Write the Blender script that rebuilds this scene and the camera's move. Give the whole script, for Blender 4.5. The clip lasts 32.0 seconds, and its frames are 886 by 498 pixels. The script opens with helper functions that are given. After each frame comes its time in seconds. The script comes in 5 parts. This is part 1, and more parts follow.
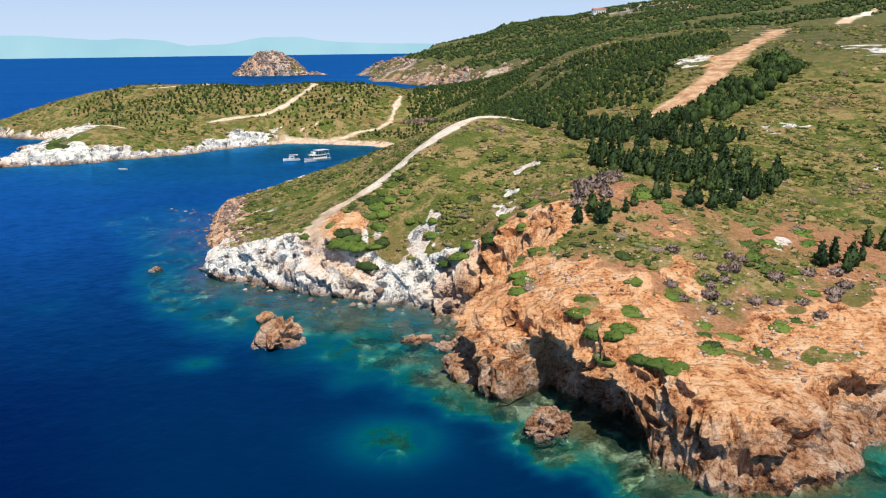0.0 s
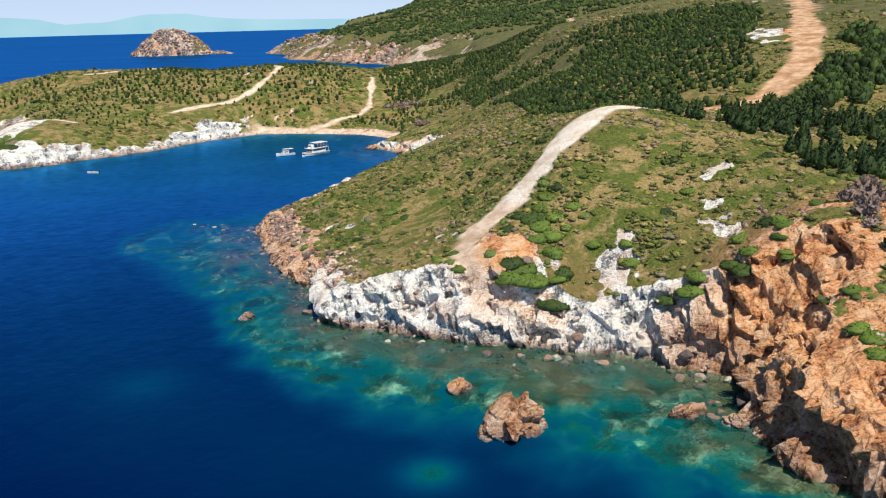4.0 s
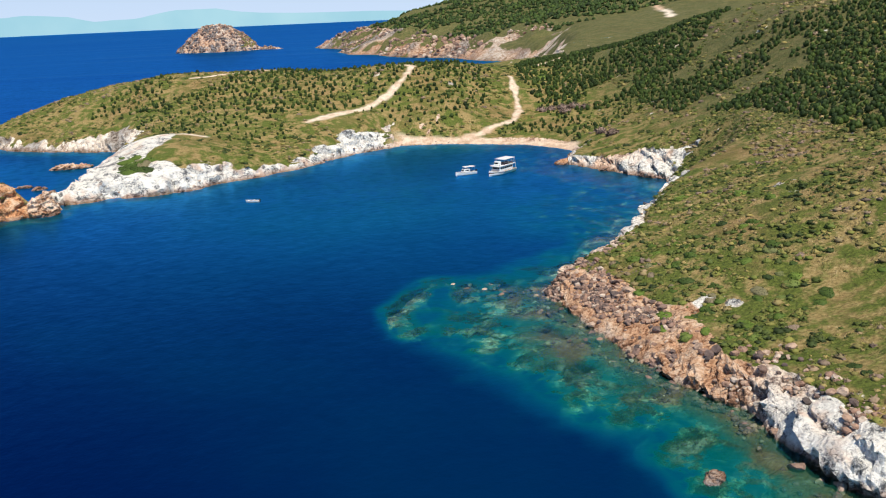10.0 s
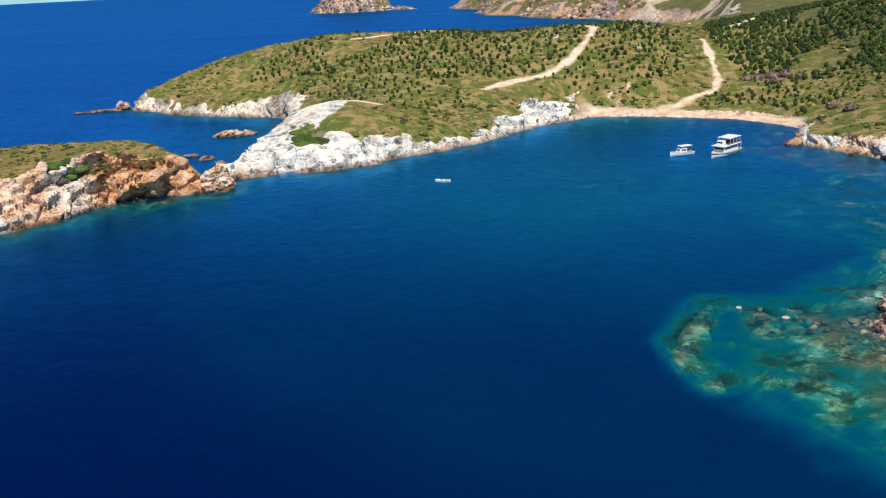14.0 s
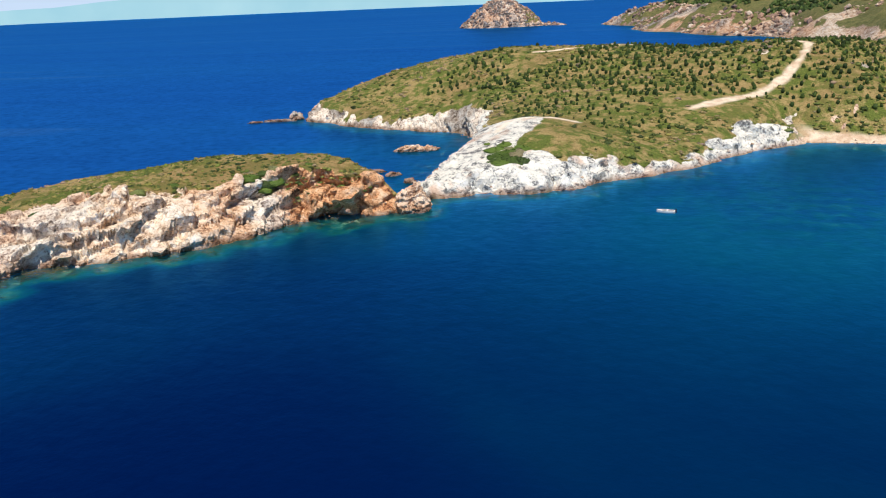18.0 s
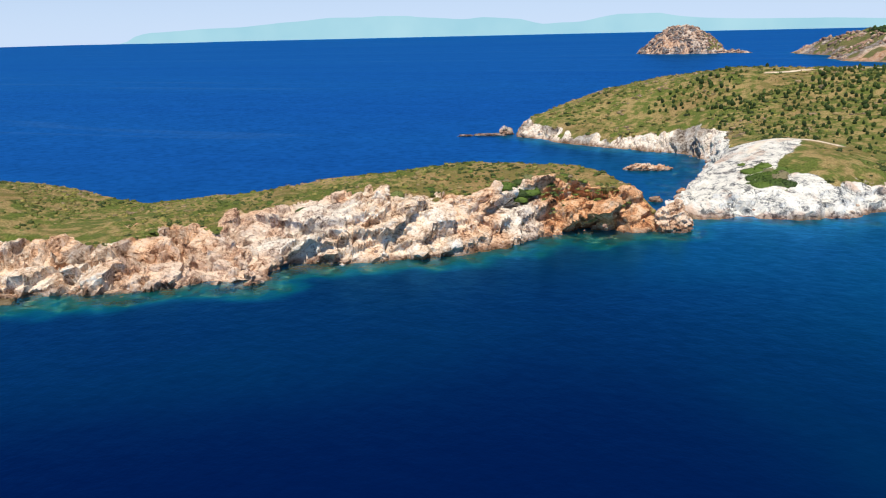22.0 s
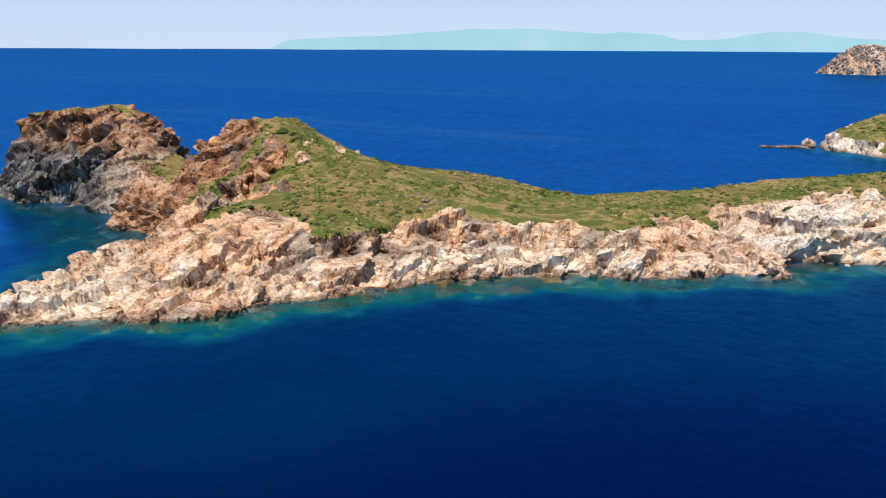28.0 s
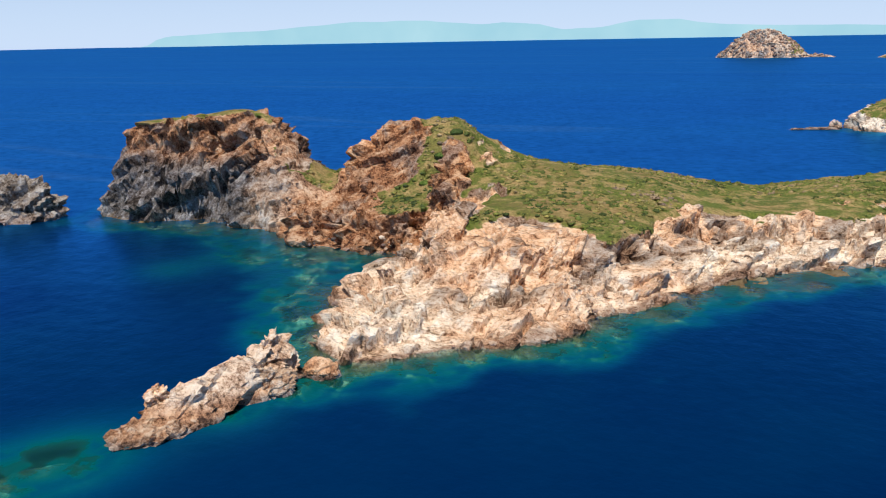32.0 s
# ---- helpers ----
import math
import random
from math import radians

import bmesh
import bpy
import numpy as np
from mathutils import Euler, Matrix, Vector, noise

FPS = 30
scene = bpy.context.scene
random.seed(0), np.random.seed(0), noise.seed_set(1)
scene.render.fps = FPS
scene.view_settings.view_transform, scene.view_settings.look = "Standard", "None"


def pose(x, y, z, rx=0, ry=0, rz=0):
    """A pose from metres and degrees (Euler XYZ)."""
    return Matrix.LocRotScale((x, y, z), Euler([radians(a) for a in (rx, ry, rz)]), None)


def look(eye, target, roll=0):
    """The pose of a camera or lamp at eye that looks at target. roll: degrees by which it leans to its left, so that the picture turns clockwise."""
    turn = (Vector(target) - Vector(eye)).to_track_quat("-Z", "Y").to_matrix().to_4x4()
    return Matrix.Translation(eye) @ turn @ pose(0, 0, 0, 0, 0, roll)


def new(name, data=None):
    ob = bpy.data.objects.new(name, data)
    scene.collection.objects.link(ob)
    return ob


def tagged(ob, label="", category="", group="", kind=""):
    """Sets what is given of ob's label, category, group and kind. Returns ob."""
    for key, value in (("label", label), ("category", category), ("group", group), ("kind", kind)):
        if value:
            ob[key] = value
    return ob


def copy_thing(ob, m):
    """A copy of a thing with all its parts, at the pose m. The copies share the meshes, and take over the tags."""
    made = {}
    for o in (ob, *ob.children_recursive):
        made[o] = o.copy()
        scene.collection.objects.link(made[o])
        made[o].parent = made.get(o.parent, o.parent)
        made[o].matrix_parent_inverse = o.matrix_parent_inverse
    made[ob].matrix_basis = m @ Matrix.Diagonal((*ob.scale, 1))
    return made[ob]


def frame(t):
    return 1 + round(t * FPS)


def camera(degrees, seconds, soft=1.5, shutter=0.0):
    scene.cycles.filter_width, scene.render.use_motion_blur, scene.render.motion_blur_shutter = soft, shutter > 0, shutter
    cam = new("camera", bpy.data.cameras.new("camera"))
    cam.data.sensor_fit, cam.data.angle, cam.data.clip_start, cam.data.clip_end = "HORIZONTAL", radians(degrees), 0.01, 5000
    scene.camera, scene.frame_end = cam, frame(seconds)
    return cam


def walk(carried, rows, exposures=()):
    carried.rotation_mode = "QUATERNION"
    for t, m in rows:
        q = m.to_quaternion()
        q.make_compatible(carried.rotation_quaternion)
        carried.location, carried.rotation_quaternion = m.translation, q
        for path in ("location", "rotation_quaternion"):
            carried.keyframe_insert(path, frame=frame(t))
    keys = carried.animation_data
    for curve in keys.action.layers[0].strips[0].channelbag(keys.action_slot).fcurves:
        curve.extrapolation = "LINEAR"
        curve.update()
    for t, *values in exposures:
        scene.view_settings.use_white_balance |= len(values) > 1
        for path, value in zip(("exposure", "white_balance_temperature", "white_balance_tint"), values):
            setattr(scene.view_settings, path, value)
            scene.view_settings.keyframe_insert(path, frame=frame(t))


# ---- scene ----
cam = camera(55.6, 32.0, 1.1)
PATH = [
    (0, (0.068, 1.354, 39.238), (0.026, 3.299, 38.774), -0.7),
    (0.5, (-5.304, 4.788, 39.255), (-5.309, 6.731, 38.782), -0.7),
    (1, (-10.729, 8.479, 39.31), (-10.7, 10.419, 38.826), -0.9),
    (1.5, (-15.594, 12.325, 39.299), (-15.537, 14.263, 38.807), -1.0),
    (2, (-20.963, 16.671, 39.458), (-20.877, 18.606, 38.96), -1.2),
    (2.5, (-25.831, 20.903, 39.618), (-25.716, 22.835, 39.113), -1.3),
    (4.5, (-44.136, 37.573, 40.825), (-43.922, 39.49, 40.297), -1.5),
    (5, (-48.55, 41.882, 41.026), (-48.332, 43.798, 40.495), -1.5),
    (5.5, (-52.652, 46.261, 41.186), (-52.432, 48.177, 40.654), -1.5),
    (6, (-57.042, 50.925, 41.392), (-56.826, 52.84, 40.86), -1.7),
    (6.5, (-60.91, 55.166, 41.565), (-60.691, 57.081, 41.032), -1.6),
    (7, (-64.772, 59.385, 41.724), (-64.552, 61.3, 41.19), -1.7),
    (7.5, (-68.922, 63.913, 41.914), (-68.704, 65.827, 41.38), -1.8),
    (8, (-72.692, 68.18, 42.052), (-72.478, 70.094, 41.516), -1.9),
    (8.5, (-76.137, 72.191, 42.182), (-75.934, 74.106, 41.644), -2.0),
    (9, (-79.335, 76.027, 42.297), (-79.151, 77.944, 41.757), -2.1),
    (9.5, (-82.278, 79.752, 42.38), (-82.109, 81.67, 41.84), -2.3),
    (10, (-85.14, 83.545, 42.435), (-84.996, 85.465, 41.893), -2.5),
    (10.5, (-87.872, 87.34, 42.451), (-87.759, 89.261, 41.905), -2.6),
    (11, (-90.454, 91.129, 42.399), (-90.384, 93.048, 41.843), -2.6),
    (11.5, (-92.844, 94.794, 42.275), (-92.808, 96.712, 41.71), -2.7),
    (12, (-95.251, 98.423, 42.13), (-95.246, 100.338, 41.552), -2.7),
    (12.5, (-97.579, 101.918, 41.942), (-97.602, 103.829, 41.351), -2.7),
    (13, (-99.891, 105.275, 41.744), (-99.949, 107.181, 41.142), -2.7),
    (13.5, (-102.184, 108.476, 41.572), (-102.275, 110.378, 40.961), -2.7),
    (14, (-104.506, 111.5, 41.455), (-104.635, 113.399, 40.842), -2.7),
    (14.5, (-106.629, 114.039, 41.35), (-106.779, 115.936, 40.735), -2.6),
    (16.5, (-115.456, 122.778, 40.563), (-115.722, 124.669, 39.966), -2.5),
    (17, (-117.877, 124.703, 40.372), (-118.195, 126.588, 39.785), -2.6),
    (17.5, (-120.303, 126.399, 40.126), (-120.668, 128.279, 39.549), -2.4),
    (18, (-122.762, 127.813, 39.814), (-123.189, 129.683, 39.249), -2.4),
    (18.5, (-125.167, 128.933, 39.463), (-125.639, 130.795, 38.908), -2.2),
    (19, (-127.799, 129.732, 39.089), (-128.329, 131.583, 38.547), -2.1),
    (19.5, (-130.453, 130.191, 38.67), (-131.019, 132.033, 38.134), -2.0),
    (20, (-133.031, 130.415, 38.251), (-133.63, 132.248, 37.721), -1.9),
    (20.5, (-135.688, 130.354, 37.86), (-136.323, 132.176, 37.336), -1.7),
    (21, (-138.403, 129.966, 37.468), (-139.082, 131.775, 36.952), -1.5),
    (21.5, (-141.065, 129.486, 37.034), (-141.783, 131.282, 36.526), -1.4),
    (22, (-143.957, 128.714, 36.591), (-144.72, 130.494, 36.092), -1.3),
    (22.5, (-147.254, 127.497, 36.177), (-148.064, 129.259, 35.688), -1.1),
    (23, (-150.893, 125.907, 35.821), (-151.748, 127.65, 35.339), -0.8),
    (23.5, (-154.715, 123.934, 35.432), (-155.617, 125.655, 34.958), -0.8),
    (24, (-158.766, 121.568, 35.111), (-159.714, 123.266, 34.643), -0.6),
    (24.5, (-162.917, 118.957, 34.875), (-163.903, 120.634, 34.409), -0.3),
    (25, (-167.437, 116.014, 34.69), (-168.443, 117.679, 34.225), -0.1),
    (25.5, (-172.285, 112.907, 34.593), (-173.289, 114.573, 34.125), 0.1),
    (27.5, (-193.9, 100.289, 34.346), (-194.902, 101.955, 33.877), 0.3),
    (28, (-199.751, 97.334, 34.324), (-200.754, 98.999, 33.855), 0.3),
    (28.5, (-205.685, 94.822, 34.321), (-206.68, 96.492, 33.851), 0.4),
    (29, (-212.282, 92.016, 34.314), (-213.265, 93.692, 33.842), 0.5),
    (29.5, (-219.306, 89.135, 34.293), (-220.254, 90.831, 33.819), 0.4),
    (30, (-226.503, 86.358, 34.292), (-227.402, 88.08, 33.818), 0.3),
    (30.5, (-233.504, 84.111, 34.356), (-234.382, 85.845, 33.881), 0.2),
    (31, (-240.734, 82.014, 34.441), (-241.588, 83.758, 33.964), -0.1),
    (31.5, (-248.016, 80.17, 34.586), (-248.824, 81.935, 34.104), -0.4),
    (32, (-255.585, 78.335, 34.735), (-256.342, 80.121, 34.248), -1.0),
]
walk(cam, [(t, look(eye, target, roll)) for t, eye, target, roll in PATH])

# ---- world, sun, exposure ----
SUN_ELEV, SUN_AZ = 60.0, 162.0          # azimuth clockwise from +y
world = bpy.data.worlds.new("world")
scene.world = world
world.use_nodes = True
wn, wl = world.node_tree.nodes, world.node_tree.links
sky = wn.new("ShaderNodeTexSky")
sky.sky_type, sky.sun_disc = "NISHITA", False
sky.sun_elevation, sky.sun_rotation = radians(SUN_ELEV), radians(SUN_AZ)
sky.altitude, sky.air_density, sky.dust_density, sky.ozone_density = 0, 0.75, 0.15, 1.2
tint = wn.new("ShaderNodeMix")
tint.data_type, tint.blend_type = "RGBA", "MULTIPLY"
tint.inputs["Factor"].default_value, tint.inputs[7].default_value = 1.0, (0.86, 0.96, 1.2, 1)
wl.new(sky.outputs[0], tint.inputs[6])
haze = wn.new("ShaderNodeMix")          # summer haze over the whole sky
haze.data_type = "RGBA"
haze.inputs[7].default_value = (11.2, 14.0, 18.5, 1)
_co = wn.new("ShaderNodeTexCoord")
_se = wn.new("ShaderNodeSeparateXYZ")
wl.new(_co.outputs["Generated"], _se.inputs[0])
_ra = wn.new("ShaderNodeMapRange")
_ra.inputs["From Min"].default_value, _ra.inputs["From Max"].default_value = 0.0, 0.35
_ra.inputs["To Min"].default_value, _ra.inputs["To Max"].default_value = 0.78, 0.0
wl.new(_se.outputs[2], _ra.inputs["Value"])
wl.new(_ra.outputs[0], haze.inputs["Factor"])
wl.new(tint.outputs[2], haze.inputs[6])
wl.new(haze.outputs[2], wn["Background"].inputs[0])
wn["Background"].inputs[1].default_value = 0.057
sun = new("sun", bpy.data.lights.new("sun", "SUN"))
sun.data.energy, sun.data.angle, sun.data.color = 5.0, radians(0.5), (1.0, 0.94, 0.83)
_az, _el = radians(SUN_AZ), radians(SUN_ELEV)
sun.matrix_world = look((0, 0, 300), (-math.sin(_az) * math.cos(_el), -math.cos(_az) * math.cos(_el), 300 - math.sin(_el)))
scene.view_settings.exposure = 0.06


# ---- noise on arrays ----
def _hash(ix, iy, iz, seed):
    h = (ix.astype(np.int64) * 374761393 + iy.astype(np.int64) * 668265263 + iz * 2147483647 + seed * 974634777) & 0xFFFFFFFF
    h = ((h ^ (h >> 13)) * 1274126177) & 0xFFFFFFFF
    return ((h ^ (h >> 16)) & 0xFFFF) / 65535.0


def vnoise(x, y, seed=0):
    """Smooth value noise, -1 to 1."""
    ix, iy = np.floor(x), np.floor(y)
    fx, fy = x - ix, y - iy
    fx, fy = fx * fx * fx * (fx * (fx * 6 - 15) + 10), fy * fy * fy * (fy * (fy * 6 - 15) + 10)
    z = np.int64(0)
    a, b = _hash(ix, iy, z, seed), _hash(ix + 1, iy, z, seed)
    c, d = _hash(ix, iy + 1, z, seed), _hash(ix + 1, iy + 1, z, seed)
    return 2 * ((a + (b - a) * fx) * (1 - fy) + (c + (d - c) * fx) * fy) - 1


def vnoise3(x, y, z, seed=0):
    """Smooth value noise in space, -1 to 1."""
    ix, iy, iz = np.floor(x), np.floor(y), np.floor(z)
    fx, fy, fz = x - ix, y - iy, z - iz
    fx, fy, fz = fx * fx * (3 - 2 * fx), fy * fy * (3 - 2 * fy), fz * fz * (3 - 2 * fz)
    out = 0.0
    for dz in (0, 1):
        k = (iz + dz).astype(np.int64)
        a, b = _hash(ix, iy, k, seed), _hash(ix + 1, iy, k, seed)
        c, d = _hash(ix, iy + 1, k, seed), _hash(ix + 1, iy + 1, k, seed)
        out = out + ((a + (b - a) * fx) * (1 - fy) + (c + (d - c) * fx) * fy) * (fz if dz else 1 - fz)
    return 2 * out - 1


def fbm(x, y, size, octaves=4, seed=0, gain=0.5):
    out, amp, tot = 0.0, 1.0, 0.0
    ca, sa = math.cos(0.6), math.sin(0.6)
    x, y = x / size, y / size
    for i in range(octaves):
        out = out + amp * vnoise(x, y, seed + i * 17)
        tot += amp
        amp *= gain
        x, y = 2.03 * (ca * x - sa * y), 2.03 * (sa * x + ca * y)
    return out / tot


def ridged(x, y, size, octaves=3, seed=0):
    out, amp, tot = 0.0, 1.0, 0.0
    x, y = x / size, y / size
    for i in range(octaves):
        out = out + amp * (1 - 2 * np.abs(vnoise(x, y, seed + i * 31)))
        tot += amp
        amp *= 0.5
        x, y = 2.1 * (0.8 * x - 0.6 * y), 2.1 * (0.6 * x + 0.8 * y)
    return out / tot


def cells(x, y, size, seed=0):
    """Distance to the edge of a cell of broken stone (0 at the joints) and a random number of the cell."""
    x, y = x / size, y / size
    ix, iy = np.floor(x), np.floor(y)
    d1 = np.full(x.shape, 9.0)
    d2 = np.full(x.shape, 9.0)
    who = np.zeros(x.shape)
    z = np.int64(3)
    for dx in (-1, 0, 1):
        for dy in (-1, 0, 1):
            cx, cy = ix + dx, iy + dy
            px, py = cx + _hash(cx, cy, z, seed), cy + _hash(cx, cy, z, seed + 5)
            d = np.hypot(px - x, py - y)
            near = d < d1
            d2 = np.where(near, d1, np.minimum(d2, d))
            who = np.where(near, _hash(cx, cy, z, seed + 9), who)
            d1 = np.where(near, d, d1)
    return d2 - d1, who


def smooth(a, b, v):
    v = np.clip((v - a) / (b - a), 0, 1)
    return v * v * (3 - 2 * v)


# ---- the plan: shores, heights, tracks (metres) ----
SHORE_NEAR = [(600, 40), (120, 62), (60, 76), (46, 81), (40, 78), (35, 72), (24, 70), (20, 73), (15, 77), (11, 82), (8, 87),
              (5, 90), (1, 94), (-1, 103), (-1, 112), (3, 117), (0, 120), (-6, 127), (-13, 129), (-19, 132), (-25, 135), (-32, 138),
              (-40, 142), (-45, 147), (-46, 154), (-47, 163), (-52, 170), (-56, 180), (-58, 195), (-61, 206), (-56, 212),
              (-50, 216), (-45, 221), (-38, 236), (-35, 241), (-27, 252), (-17, 263), (-14, 275), (-14, 285), (-18, 290), (-25, 301),
              (-32, 314), (-30, 320), (-24, 334)]
SHORE_BAY = [(-28, 342), (-37, 352), (-60, 363), (-77, 364), (-93, 350), (-104, 334), (-118, 320), (-129, 313), (-134, 305), (-144, 301),
             (-152, 299), (-165, 296), (-168, 303), (-167, 318), (-164, 345), (-167, 372), (-177, 387), (-202, 394), (-220, 404),
             (-237, 416), (-240, 424), (-236, 440), (-215, 465), (-180, 490), (-130, 515), (-70, 535), (-20, 555), (20, 600), (40, 700), (38, 800),
             (30, 850), (0, 910), (-60, 985), (-112, 1100), (-165, 1370), (-120, 1450), (0, 1600), (400, 1800), (2200, 1900), (2200, 40)]
SHORE_ISLET = [(-163, 284), (-168, 283), (-175, 278), (-180, 279), (-187, 272), (-189, 264), (-197, 256), (-205, 250), (-214, 243), (-220, 240),
               (-219, 230), (-226, 229), (-233, 222), (-242, 217), (-250, 213), (-257, 207), (-264, 200), (-268, 192), (-273, 183), (-278, 174),
               (-280, 169), (-287, 164), (-295, 157), (-301, 154), (-307, 158), (-310, 168), (-313, 183), (-311, 198), (-320, 198), (-335, 200),
               (-344, 208), (-358, 211), (-378, 207), (-387, 209), (-391, 220), (-387, 236), (-372, 246), (-355, 252), (-335, 258),
               (-310, 262), (-285, 262), (-262, 262), (-245, 268), (-225, 282), (-205, 292), (-185, 296), (-170, 292)]
# spot heights of the land above its shore cliffs
SPOTS_NEAR = [(18, 84, 8.7), (14, 94, 11.3), (28, 80, 7.4), (29, 91, 8.8), (6, 87, 7.6), (3, 105, 10), (17, 121, 18.7), (36, 129, 17.8), (60, 140, 15.3),
              (46, 86, 7), (-1, 140, 14.5), (4.6, 143, 15), (11.5, 146, 18.6), (-12, 161, 17.5), (-8, 160, 20), (6, 168, 25.5), (-10, 191, 20),
              (-28, 199, 12), (-23, 174, 10.5), (-32, 161, 7), (-20, 141, 10.6), (-11, 135.5, 7), (-3, 132, 8.5), (-15, 291, 8), (-4, 253, 15),
              (-29, 234, 9), (41, 200, 22.5), (58, 199, 26), (61, 240, 35), (-50, 190, 4), (4, 176, 25.5), (16, 182, 23.5), (0, 112, 9.5)]
SPOTS_HILL = [(116, 319, 44), (76, 370, 43), (53, 350, 38), (41, 420, 34), (92, 420, 44), (3, 420, 15), (158, 300, 45), (134, 360, 46), (111, 365, 46), (175, 360, 45), (21, 343, 19), (120, 150, 24), (120, 80, 14), (200, 200, 36), (300, 300, 46), (300, 80, 30),
              (-157, 358, 8.5), (-137, 319, 9), (-89, 364, 9), (-107, 437, 21), (-65, 380, 12), (-35, 390, 7), (-69, 408, 22.5), (2, 490, 19),
              (-9, 367, 7), (-20, 425, 14.8), (-196, 432, 16.5), (-215, 432, 12), (-229, 428, 7.5), (-170, 432, 22), (-125, 434, 23), (-47, 440, 22), (-110, 480, 14), (-40, 480, 16), (-150, 385, 12), (-190, 405, 7), (-215, 412, 6), (60, 560, 18), (-50, 358, 1.5),
              (-30, 345, 1.5), (200, 450, 38), (120, 700, 30), (-158, 308, 4.8), (-155, 322, 7.5), (-152, 336, 10.5), (-164, 332, 6), (-122, 326, 5.5), (-106, 340, 4.5), (-144, 306, 5), (-76, 376, 9), (-20, 300, 5)]
SPOTS_FAR = [(200, 1300, 86), (74, 1300, 72), (23, 1300, 50), (310, 1300, 101), (540, 1300, 118), (-53, 1280, 33), (-105, 1300, 23), (-140, 1370, 6), (60, 1000, 25),
             (200, 900, 50), (1000, 1400, 110), (600, 800, 70), (400, 600, 45), (900, 300, 50), (2000, 1000, 100), (600, 1700, 60), (100, 1550, 30)]
SPOTS_ISLET = [(-179, 282, 9), (-200, 270, 8.5), (-215, 258, 8.5), (-245, 239, 6.0), (-277, 242, 7.5), (-297, 236, 11), (-310, 230, 14), (-318, 234, 19), (-326, 228, 19),
               (-319, 216, 9), (-296, 191, 9), (-280, 200, 7.4), (-303, 168, 3.8), (-345, 232, 7), (-352, 220, 20), (-361, 228, 20), (-378, 214, 19), (-384, 226, 18), (-366, 216, 20), (-335, 212, 5), (-330, 226, 19), (-314, 228, 18), (-340, 222, 8), (-279, 228, 9), (-264, 242, 4.8), (-262, 250, 4.2), (-250, 251, 6.2),
               (-262, 215, 5.5), (-173, 284, 9.0), (-170.5, 285, 7.0), (-178, 288, 9.5), (-349, 236, 5.5), (-352, 243, 4), (-345, 242, 4), (-357, 244, 5), (-230, 240, 6), (-290, 175, 4.6), (-308, 250, 9), (-186, 287, 10.5), (-205, 280, 11), (-177, 285, 8)]


def seg_dist(px, py, pts, closed=False):
    """Distance from points to a line of the plan."""
    best = np.full(px.shape, 1e9)
    n = len(pts)
    for i in range(n if closed else n - 1):
        (ax, ay), (bx, by) = pts[i][:2], pts[(i + 1) % n][:2]
        dx, dy = bx - ax, by - ay
        t = np.clip(((px - ax) * dx + (py - ay) * dy) / (dx * dx + dy * dy + 1e-9), 0, 1)
        best = np.minimum(best, (px - ax - t * dx) ** 2 + (py - ay - t * dy) ** 2)
    return np.sqrt(best)


def inside(px, py, pts):
    res = np.zeros(px.shape, bool)
    n = len(pts)
    for i in range(n):
        (ax, ay), (bx, by) = pts[i], pts[(i + 1) % n]
        if ay == by:
            continue
        res ^= ((ay > py) != (by > py)) & (px < (bx - ax) * (py - ay) / (by - ay) + ax)
    return res


def signed(px, py, pts):
    """Metres inland (positive) or out to sea (negative)."""
    d = seg_dist(px, py, pts, True)
    return np.where(inside(px, py, pts), d, -d)


def surface(spots, soft):
    """A smooth surface through spot heights."""
    s = np.array(spots, float)
    n = len(s)
    r = np.sqrt((s[:, None, 0] - s[None, :, 0]) ** 2 + (s[:, None, 1] - s[None, :, 1]) ** 2 + soft ** 2)
    a = np.zeros((n + 1, n + 1))
    a[:n, :n], a[:n, n], a[n, :n] = r - 0.0, 1, 1
    w = np.linalg.solve(a, np.append(s[:, 2], 0))

    def at(px, py):
        out = np.full(px.shape, w[n])
        for i in range(n):
            out = out + w[i] * np.sqrt((px - s[i, 0]) ** 2 + (py - s[i, 1]) ** 2 + soft ** 2)
        return out
    return at


land_top = surface(SPOTS_NEAR + SPOTS_HILL + SPOTS_FAR, 6.0)
islet_top = surface(SPOTS_ISLET, 3.0)
SHORE_LAND = SHORE_NEAR + SHORE_BAY
TRACK_WHITE = [(-23, 149), (-16, 154.5), (-9.5, 161.5), (-3, 168.5), (3, 173), (10, 172.5)]
TRACK_RED = [(33, 197), (48, 203), (61, 214.5), (75, 239), (92, 274), (108, 302), (121, 329)]
TRACK_PEN = [(-107, 362), (-92, 374), (-80, 388), (-72, 402), (-69, 412), (-74, 420)]
TRACK_BAY = [(-60, 362), (-46, 368), (-36, 378), (-32, 390), (-31, 404), (-29, 425)]
TRACK_BACK = [(-12, 455), (-2, 466), (8, 485), (22, 545)]
TRACK_FAR = [(136, 702), (152, 766), (179, 868)]
TRACK_RIDGE = [(348, 798), (393, 854), (434, 907)]
TRACK_CREST = [(-156, 428), (-140, 433), (-122, 432)]
TRACK_PROM = [(-154, 330), (-152, 336), (-145, 340), (-136, 340)]


def near_spot(px, py, x, y, r):
    return np.exp(-((px - x) ** 2 + (py - y) ** 2) / (r * r))


RIB = [(-313, 220), (-310, 208), (-304, 196), (-301, 188)]
BARE = [(-222, 240), (-226, 252), (-219, 259)]
CAVE = [(9, 86), (13, 81), (16, 78)]


